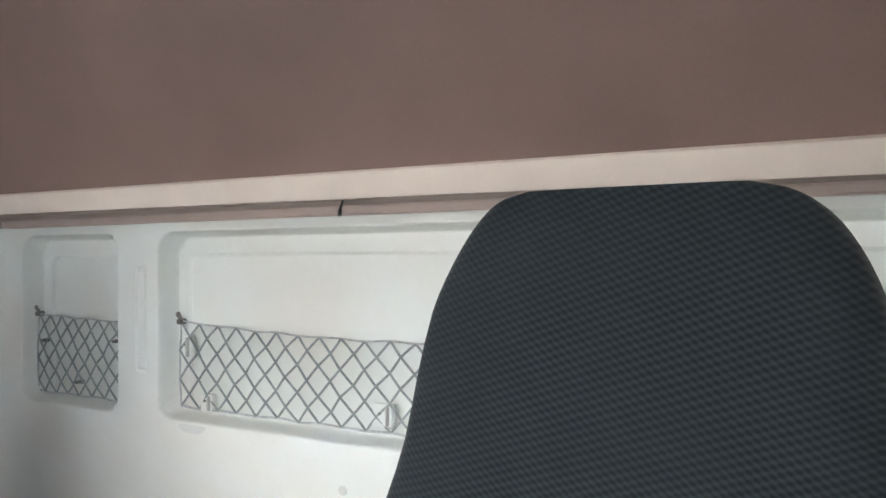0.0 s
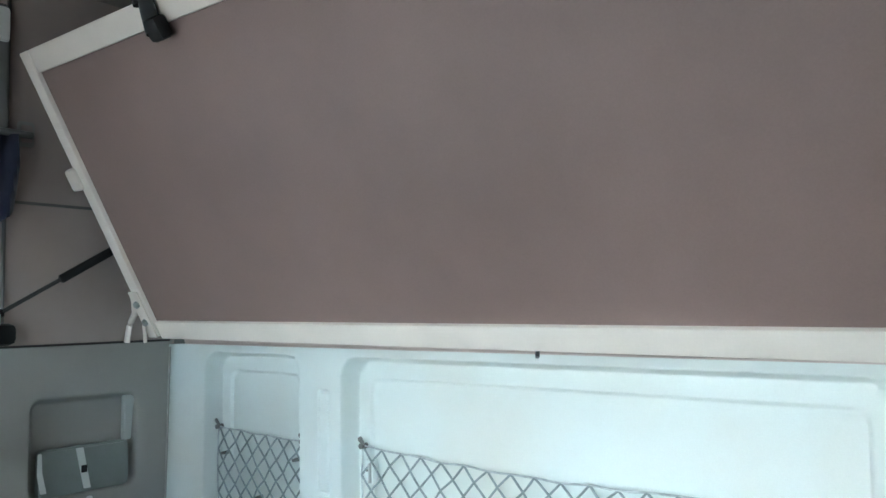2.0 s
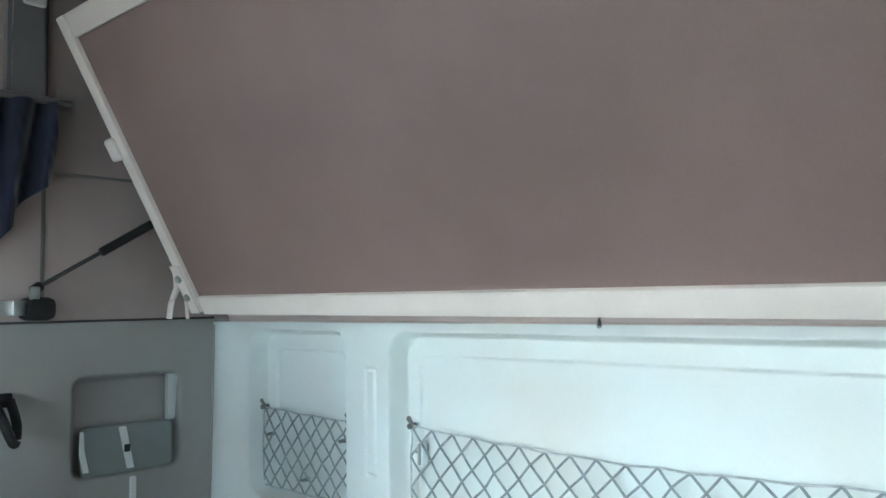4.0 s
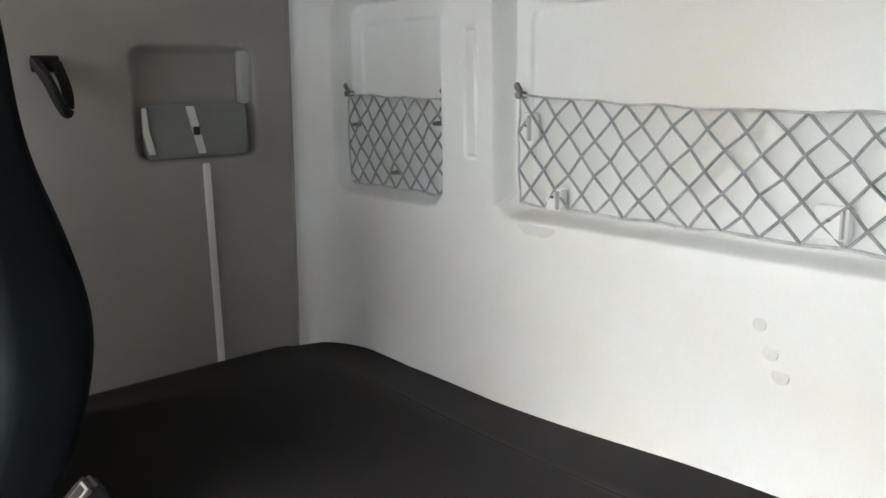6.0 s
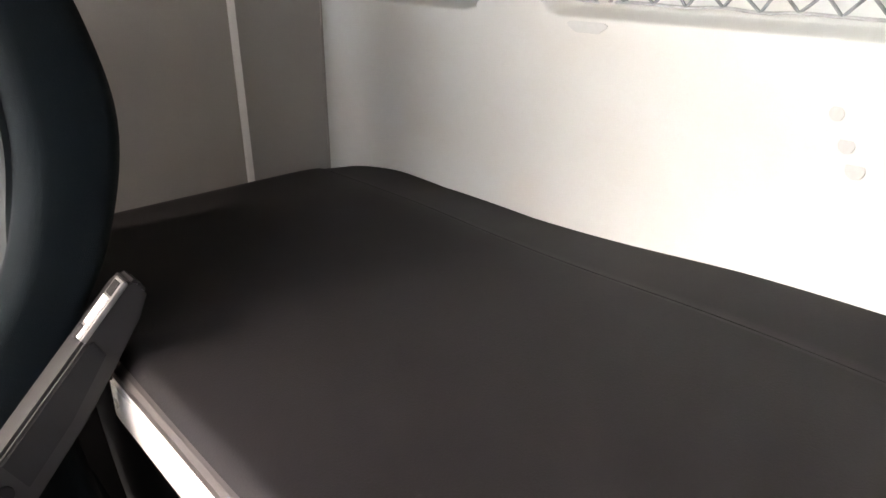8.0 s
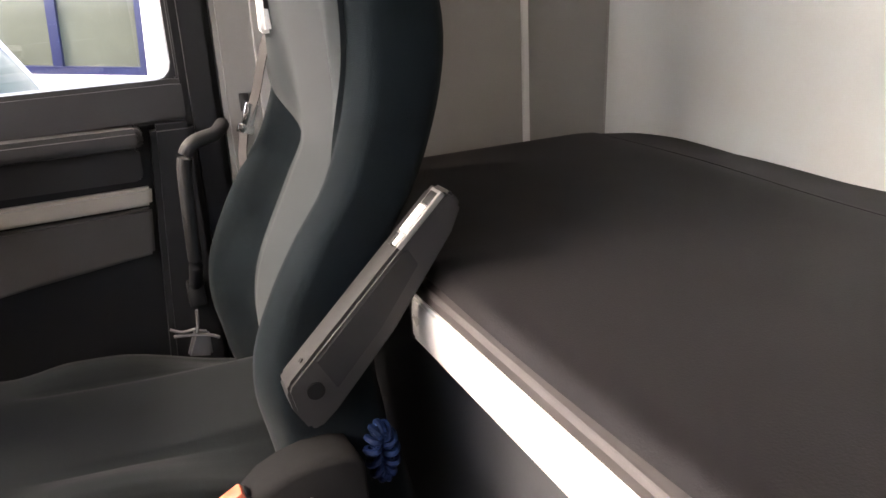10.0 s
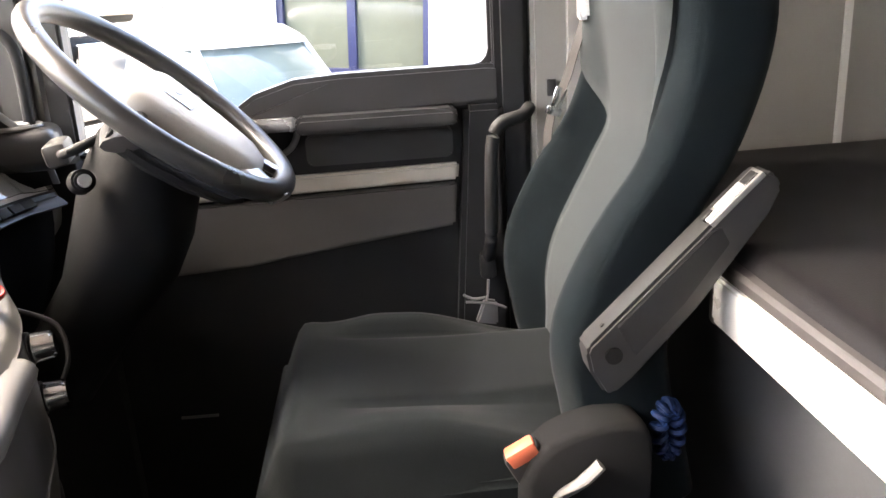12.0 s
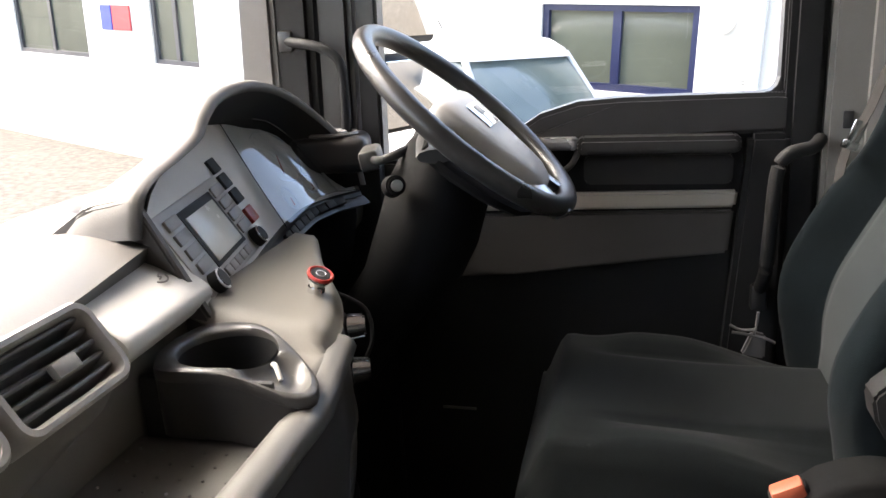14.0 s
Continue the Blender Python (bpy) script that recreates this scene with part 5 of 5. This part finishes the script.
part("ring", loft([plate_ring(0.0, -0.012), plate_ring(0.0, -0.003), plate_ring(0.10, 0.0, 0.010), plate_ring(0.45, 0.001, 0.016), plate_ring(0.72, 0.001, 0.010), plate_ring(0.86, 0.0), plate_ring(0.97, -0.0008), plate_ring(1.0, -0.003), plate_ring(1.0, -0.012), plate_ring(0.9, -0.016)], False, False), M_CUP, ch, "grey plastic teardrop plate round the cup well", 50)
part("body", loft([plate_ring(0.985, -0.013), plate_ring(0.97, -0.030), plate_ring(0.93, -0.075)], False, False), M_DARK, ch, "dark body below the plate", 50)
part("bowl", loft([[(HC.x + hole(a) * k * math.cos(a), HC.y + hole(a) * k * math.sin(a), 0.874 + dz) for a in AA] for k, dz in ((0.995, 0.0), (0.96, -0.04), (0.90, -0.075), (0.01, -0.078))], False, False), M_BLACK, ch, "black cup well", 50)
part("finger", tube([(-0.330, -0.198, 0.858), (-0.339, -0.207, 0.870), (-0.345, -0.214, 0.866)], 0.0028, 8), M_PANEL, ch, "pale spring finger")

pb = thing("parking_brake_knob", "black knob with a red ring on the console shelf", "knob")
B0 = Vector((-0.533, -0.236, 0.869))
part("stem", cyl(B0, B0 + Vector((0.001, 0.003, 0.024)), 0.0125, 0.0105, 20, 0.002), M_CHROME, pb, "chrome stem")
part("cap", cyl(B0 + Vector((0.001, 0.003, 0.023)), B0 + Vector((0.004, 0.010, 0.036)), 0.0105, 0.0165, 24, 0.003), M_CHROME, pb)
KN = Vector((0.16, 0.42, 0.89)).normalized()                # the way the knob's face looks
KA, KB = KN.cross(Vector((0, 0, 1))).normalized(), KN.cross(KN.cross(Vector((0, 0, 1)))).normalized()
part("ring", tube([B0 + Vector((0.004, 0.011, 0.0375)) + 0.0150 * (math.cos(a) * KA + math.sin(a) * KB) for a in lin(0, 2 * math.pi, 28)[:-1]], 0.0026, 6, True), M_RED, pb, "red ring")
part("cap_face", cyl(B0 + Vector((0.004, 0.011, 0.0375)) - KN * 0.004, B0 + Vector((0.004, 0.011, 0.0375)) + KN * 0.002, 0.0135, 0.0125, 20), M_BLACK, pb)
part("cap_mark", tube([B0 + Vector((0.004, 0.011, 0.0375)) + KN * 0.0022 + 0.006 * (math.cos(a) * KA + math.sin(a) * KB) for a in lin(0, 2 * math.pi, 20)[:-1]], 0.0008, 5, True), M_SILVER, pb, "thin silver circle")
for (kx, ky, kz) in ((-0.556, -0.196, 0.826), (-0.552, -0.192, 0.767)):
    kn = thing("rotary_switch", "chrome-capped rotary switch on the console side", "switch", "console switches")
    part("cap", cyl((kx, ky - 0.010, kz), (kx - 0.006, ky + 0.014, kz + 0.002), 0.0180, 0.0155, 20, 0.003), M_CHROME, kn)
    part("base", cyl((kx + 0.006, ky - 0.034, kz - 0.002), (kx, ky - 0.008, kz), 0.021, 0.0195, 20, 0.003), M_BLACK, kn)
for zz in (0.62, 0.56, 0.50):
    tagged(part("console_socket", obox((-0.578, -0.235, zz), 0.03, 0.03, 0.04, (0, 0, 30), 0.006), M_BLACK), "black socket cover on the console side", "socket", "console sockets")
ph = thing("charger_cable", "thin black cable hanging by the console", "cable")
part("wire", tube([(-0.60, -0.24, 0.86), (-0.615, -0.20, 0.83), (-0.605, -0.19, 0.79), (-0.585, -0.20, 0.76)], 0.003, 6), M_BLACK, ph)

# ---- steering wheel and column ----
TILT = 41.5
W0, WR, WT = Vector((-0.872, -0.094, 1.054)), 0.200, radians(TILT)
WU, WN = Vector((0, -math.cos(WT), math.sin(WT))), Vector((0, math.sin(WT), math.cos(WT)))
EXV = Vector((1, 0, 0))


def wp(a, r, d=0.0):
    return W0 + EXV * (r * math.cos(a)) + WU * (r * math.sin(a)) + WN * d


sw = thing("steering_wheel", "dark leather steering wheel with a pale grey two-spoke hub", "steering wheel")
part("rim", tube([wp(a, WR) for a in lin(0, 2 * math.pi, 72)[:-1]], 0.0165, 14, True), M_LEATHER, sw, "glossy dark leather rim")
PADO = smoothpath([Vector((u, v, 0)) for u, v in ((-0.055, 0.046), (0.055, 0.046), (0.090, 0.026), (0.080, -0.045), (0.058, -0.115), (0.034, -0.146), (-0.034, -0.146), (-0.058, -0.115), (-0.080, -0.045), (-0.090, 0.026), (-0.055, 0.046))], 5)[:-1]
hub = part("hub", loft([[wp(math.atan2(q.y * k, q.x * k), math.hypot(q.x, q.y) * k, d) for q in PADO] for d, k in ((-0.030, 0.98), (-0.018, 1.08), (-0.008, 1.10), (0.006, 1.06), (0.014, 0.94), (0.018, 0.55))]), M_HUB, sw, "pale grey airbag hub", 50)
part("emblem", obox(wp(-math.pi / 2, 0.012, 0.018), 0.080, 0.050, 0.006, (-TILT, 0, 0), 0.002), M_CHROME, hub, "chrome emblem plate")
part("emblem_cut", obox(wp(-math.pi / 2, 0.004, 0.0205), 0.030, 0.018, 0.004, (-TILT, 0, 0), 0.001), M_HUB, hub)
for sgn in (1, -1):
    web = [(0.070, 0.040), (0.130, 0.028), (0.203, 0.010), (0.203, -0.045), (0.178, -0.100), (0.130, -0.150), (0.085, -0.165), (0.050, -0.110)]
    part("spoke_web", loft([[wp(math.atan2(v * q, sgn * u * q), math.hypot(u, v) * q, d) for u, v in web] for d, q in ((-0.040, 0.97), (-0.034, 1.0), (-0.026, 1.0), (-0.022, 0.97))]), M_MATTBLACK, sw, "black spoke web")
    pts = [(0.032, -0.118), (0.046, -0.150), (0.060, -0.185), (0.070, -0.203)]
    part("spoke", tube([wp(math.atan2(v, sgn * u), math.hypot(u, v), -0.004) for u, v in pts], 0.022, 10, flat=0.35), M_SILVER, sw, "silver lower spoke")
    pts = [(0.090, 0.018), (0.14, 0.010), (0.205, -0.010)]
    part("spoke", tube([wp(math.atan2(v, sgn * u), math.hypot(u, v), -0.024) for u, v in pts], 0.026, 10, flat=0.4), M_LEATHER, sw)
    part("button_pad", obox(wp(math.atan2(0.010, sgn * 0.125), 0.136, -0.012), 0.050, 0.030, 0.008, (-TILT, 0, 0), 0.003), M_DARK, sw)
    part("spoke_edge", tube([wp(math.atan2(v, sgn * u), math.hypot(u, v), -0.006) for u, v in ((0.085, 0.015), (0.082, -0.04), (0.062, -0.11))], 0.0025, 6), M_CHROME, sw, "thin chrome edge")
part("boss", cyl(W0 - WN * 0.045, W0 - WN * 0.085, 0.06, 0.05, 28, 0.006), M_BLACK, sw)
sc = thing("steering_column", "black steering column shroud with ignition lock", "steering column")
part("shroud", loft([[W0 - WN * d + EXV * (w * math.cos(a)) + WU * (h * math.sin(a) - o) for a in lin(0, 2 * math.pi, 28)[:-1]] for d, w, h, o in ((0.06, 0.080, 0.060, 0.010), (0.09, 0.105, 0.082, 0.030), (0.15, 0.115, 0.090, 0.050), (0.21, 0.110, 0.085, 0.070), (0.30, 0.085, 0.065, 0.085), (0.46, 0.075, 0.06, 0.10))]), M_MATTBLACK, sc)
ig = part("ignition_lock", cyl((-0.765, -0.195, 0.968), (-0.742, -0.181, 0.975), 0.017, 0.015, 24, 0.003), M_MATTBLACK, sc)
part("key_barrel", cyl((-0.743, -0.181, 0.974), (-0.737, -0.178, 0.976), 0.009, 0.0085, 20, 0.001), M_STEEL, ig, "steel key barrel")
part("stalk", tube([(-0.95, -0.18, 1.015), (-1.02, -0.21, 1.035), (-1.06, -0.22, 1.04)], 0.009, 10), M_BLACK, sc)
part("stalk_pod", obox((-0.955, -0.285, 0.980), 0.085, 0.035, 0.036, (10, 0, 12), 0.008), M_CUP, sc, "grey stalk switch pod")
part("stalk", tube([(-0.90, -0.262, 0.985), (-0.80, -0.212, 1.004), (-0.86, -0.172, 1.018)], 0.007, 10), M_BLACK, sc)
sx = thing("side_vent_pod", "dark speaker pod at the end of the dashboard", "speaker")
part("pod", obox((-1.065, -0.40, 0.972), 0.11, 0.15, 0.07, (0, 0, 12), 0.02, 4), M_DARK, sx)
part("ring", tube([(-1.060 + 0.042 * math.cos(a), -0.40 + 0.055 * math.sin(a), 1.009) for a in lin(0, 2 * math.pi, 30)[:-1]], 0.004, 6, True), M_GREY, sx)
part("ring", tube([(-1.060 + 0.026 * math.cos(a), -0.40 + 0.034 * math.sin(a), 1.010) for a in lin(0, 2 * math.pi, 30)[:-1]], 0.003, 6, True), M_GREY, sx)
pd = thing("foot_pedal", "black pedal in the dark footwell", "pedal")
part("plate", obox((-0.86, -0.42, 0.30), 0.07, 0.02, 0.11, (-35, 0, 0), 0.005), M_FLOOR, pd)
part("arm", tube([(-0.86, -0.43, 0.30), (-0.86, -0.50, 0.42), (-0.86, -0.52, 0.60)], 0.01, 8), M_BLACK, pd)
sill = thing("door_step_edge", "thin bright step edge below the driver's door", "trim", "", "structure")
part("strip", tube([(XD + 0.02, -0.22, 0.425), (XD + 0.02, -0.15, 0.424)], 0.003, 6), M_GREY, sill)

# ---- outside ----
ZG = -0.66                                                          # yard level at the building
YARD_LEAN = 0.060                                                   # the cab stands a little askew to the yard
FP, FDIR = Vector((-12.81, -8.28, 0)), Vector((0.425, 0.905, 0))
FNRM = Vector((0.905, -0.425, 0))
FM = Matrix(((FDIR.x, -FNRM.x, 0, FP.x), (FDIR.y, -FNRM.y, 0, FP.y), (0, 0, 1, 0), (0, 0, 0, 1))) @ Matrix.Rotation(YARD_LEAN, 4, "Y")     # along, into, up

gr = bmesh.new()
bmesh.ops.create_grid(gr, x_segments=60, y_segments=60, size=400)
bmesh.ops.transform(gr, matrix=FM @ Matrix.Translation((0, 0, ZG)), verts=gr.verts)
solid("ground", gr, M_GRAVEL, "pale gravel yard", "ground", "structure", 0)


def fbox(u0, u1, d0, d1, z0, z1, bev=0.0):
    return bx(u0, u1, d0, d1, z0, z1, bev, 1, FM)


bld = thing("yard_building", "long white rendered low building with dark and blue framed windows", "building")
WINS = [(-4.40, -1.70, 0.70, 2.3, M_DARKFRAME), (0.40, 1.67, 0.70, 2.3, M_DARKFRAME), (8.17, 10.03, 0.86, 1.79, M_BLUEFRAME), (-10.3, -7.8, 0.70, 2.3, M_DARKFRAME)]
spans = sorted((w[0], w[1]) for w in WINS)
cuts = [-24] + [c for s in spans for c in s] + [17]
for i in range(0, len(cuts), 2):
    part("wall", fbox(cuts[i], cuts[i + 1], 0, 0.35, ZG - 0.05, 3.4), M_FACADE, bld)
for (u0, u1, z0, z1, fm) in WINS:
    part("wall", fbox(u0, u1, 0, 0.35, ZG - 0.05, z0), M_FACADE, bld)
    part("wall", fbox(u0, u1, 0, 0.35, z1, 3.4), M_FACADE, bld)
    w = part("window", join(fbox(u0, u0 + 0.08, 0.04, 0.14, z0, z1), fbox(u1 - 0.08, u1, 0.04, 0.14, z0, z1), fbox(u0 + 0.08, u1 - 0.08, 0.04, 0.14, z0, z0 + 0.08), fbox(u0 + 0.08, u1 - 0.08, 0.04, 0.14, z1 - 0.07, z1), fbox((u0 + u1) / 2 - 0.05, (u0 + u1) / 2 + 0.05, 0.05, 0.13, z0 + 0.08, z1 - 0.07)), fm, bld)
    part("pane", fbox(u0 + 0.05, u1 - 0.05, 0.09, 0.11, z0 + 0.05, z1 - 0.05), M_PANE, w, "dark reflecting pane")
part("plinth", fbox(-24, 17, -0.03, -0.004, ZG - 0.05, ZG + 0.22), M_FACADE, bld)
part("roof", fbox(-24.3, 17.3, -0.3, 8.3, 3.402, 3.6), M_DARKFRAME, bld)
part("rear_wall", fbox(-24, 17, 8.0, 8.3, ZG, 3.4), M_FACADE, bld)
part("roof_drain", join(fbox(10.59, 10.70, -0.10, -0.004, ZG, 3.4), fbox(10.80, 10.86, -0.07, -0.004, ZG, 3.4)), M_WHITE, bld)
lamp = thing("wall_light", "round white bulkhead light on the building", "lamp")
lc = FM @ Vector((10.27, -0.02, 1.66))
part("dome", cyl(lc, lc + FNRM * 0.10, 0.16, 0.12, 24, 0.03), M_WHITE, lamp)
sg = thing("wall_logo", "blue and red sign shapes on the white building", "sign")
part("blue_shape", fbox(-1.09, -0.76, -0.03, -0.004, 1.24, 1.67), M_LOGOBLUE, sg, "plain blue block")
part("red_shape", fbox(-0.72, -0.17, -0.03, -0.004, 1.24, 1.67), M_LOGORED, sg, "plain red block")
nt = thing("wall_notice", "small white notice with unreadable grey lines on the building", "sign")
part("board", fbox(10.50, 10.585, -0.02, -0.004, 1.02, 1.15), M_WHITE, nt)
part("lines", join(*[fbox(10.51, 10.575, -0.024, -0.0205, 1.035 + 0.028 * i, 1.045 + 0.028 * i) for i in range(4)]), M_GREY, nt)
solid("pavement", fbox(-24, 17, -1.1, -0.03, ZG - 0.02, ZG + 0.05), mat("concrete_strip", (0.5, 0.49, 0.46), 0.9, var=0.15, scale=0.8, fine=30, bump=0.3), "pale concrete strip along the building", "pavement", "structure")


CAR_U, CAR_D, CAR_TURN = 8.75, -1.95, 160.0


def parked_car(m, label):
    c = thing("parked_car", label, "car", "parked cars")
    tr = lambda bm: (bmesh.ops.transform(bm, matrix=m, verts=bm.verts), bm)[1]
    low = []
    for x, zb, w in ((-2.16, 0.62, 0.62), (-2.10, 0.76, 0.74), (-1.9, 0.86, 0.82), (-1.5, 0.96, 0.86), (-1.15, 1.03, 0.88), (0, 1.05, 0.89), (1.4, 1.06, 0.88), (1.9, 1.04, 0.84), (2.08, 0.98, 0.76), (2.14, 0.80, 0.66)):
        low.append([(x, y, z) for y, z in rrect(-w, w, 0.28, zb, 0.13, 5)])
    part("body", tr(loft(low)), M_CAR, c, "white painted car body", 50)

    def plan(x0, x1, w, z, r):
        return [(x, y, z) for x, y in rrect(x0, x1, -w, w, r, 6)]
    part("greenhouse", tr(loft([plan(-1.28, 2.02, 0.82, 1.00, 0.28), plan(-0.95, 1.86, 0.77, 1.24, 0.27), plan(-0.62, 1.66, 0.69, 1.46, 0.26)])), M_CARGLASS, c, "dark car glazing", 50)
    part("roof_panel", tr(loft([plan(-0.66, 1.68, 0.70, 1.455, 0.26), plan(-0.58, 1.64, 0.69, 1.50, 0.26), plan(-0.40, 1.52, 0.62, 1.555, 0.25), plan(-0.1, 1.25, 0.42, 1.585, 0.2), plan(0.2, 0.95, 0.15, 1.592, 0.1)])), M_CAR, c, "white car roof", 60)
    for sg_ in (-1, 1):
        for x0, x1 in ((-1.20, -0.55), (0.38, 0.40), (1.30, 1.18), (1.92, 1.58)):
            part("window_pillar", tr(tube([(x0, sg_ * (0.80 if x0 in (0.38, 1.30) else 0.70), 1.03), ((x0 + x1) / 2, sg_ * (0.765 if x0 in (0.38, 1.30) else 0.655), 1.24), (x1, sg_ * (0.685 if x0 in (0.38, 1.30) else 0.60), 1.46)], 0.035, 8)), M_CAR, c)
    for sg_ in (-1, 1):
        part("door_mirror", tr(obox((-0.85, sg_ * 0.95, 1.08), 0.12, 0.18, 0.12, (0, 0, 0), 0.03)), M_BLACK, c)
        for xw in (-1.35, 1.35):
            wh = part("wheel", tr(cyl((xw, sg_ * 0.66, 0.32), (xw, sg_ * 0.89, 0.32), 0.32, None, 28, 0.04)), M_TYRE, c)
            part("rim", tr(cyl((xw, sg_ * 0.88, 0.32), (xw, sg_ * 0.90, 0.32), 0.20, 0.17, 20)), M_SILVER, wh)
    part("aerial", tr(tube([(0.9, 0, 1.60), (1.15, 0, 1.75)], 0.008, 6)), M_BLACK, c)
    return c


parked_car(FM @ Matrix.Translation((CAR_U, CAR_D, ZG)) @ pose(0, 0, 0, 0, 0, CAR_TURN) @ Matrix.Diagonal((0.86, 0.95, 1.40, 1)), "white car parked on the gravel beside the truck")
mirr = thing("door_mirror", "large dark truck door mirror outside the window", "mirror")
mrot = (-13, 0, -27)
part("housing", obox((-1.462, -0.345, 1.372), 0.245, 0.07, 0.44, mrot, 0.015, 3), M_BLACK, mirr)
part("glass", obox((-1.446, -0.308, 1.372), 0.222, 0.006, 0.415, mrot, 0.002), M_MIRROR, mirr, "mirror glass")
part("lower_housing", obox((-1.462, -0.368, 1.045), 0.225, 0.07, 0.18, mrot, 0.025, 3), M_BLACK, mirr)
part("lower_glass", obox((-1.446, -0.331, 1.045), 0.200, 0.006, 0.155, mrot, 0.002), M_MIRROR, mirr, "wide-angle mirror glass")
part("bracket", tube([(-1.19, -0.45, 1.45), (-1.40, -0.43, 1.44)], 0.02, 8), M_BLACK, mirr)
part("bracket", tube([(-1.19, -0.45, 1.12), (-1.40, -0.43, 1.12)], 0.02, 8), M_BLACK, mirr)
wpr = thing("windscreen_wiper", "black wiper blade parked below the windscreen", "wiper")
part("blade", tube([Vector(ws(x, 0.910)) + Vector((0, -0.020, 0.014 * (x + 0.78))) for x in lin(-0.94, -0.15, 10)], 0.010, 6), M_BLACK, wpr)
part("arm", tube([Vector(ws(x, 0.896)) + Vector((0, -0.040, 0.05 * (x + 0.78))) for x in lin(-0.80, -0.10, 6)], 0.011, 6), M_BLACK, wpr)
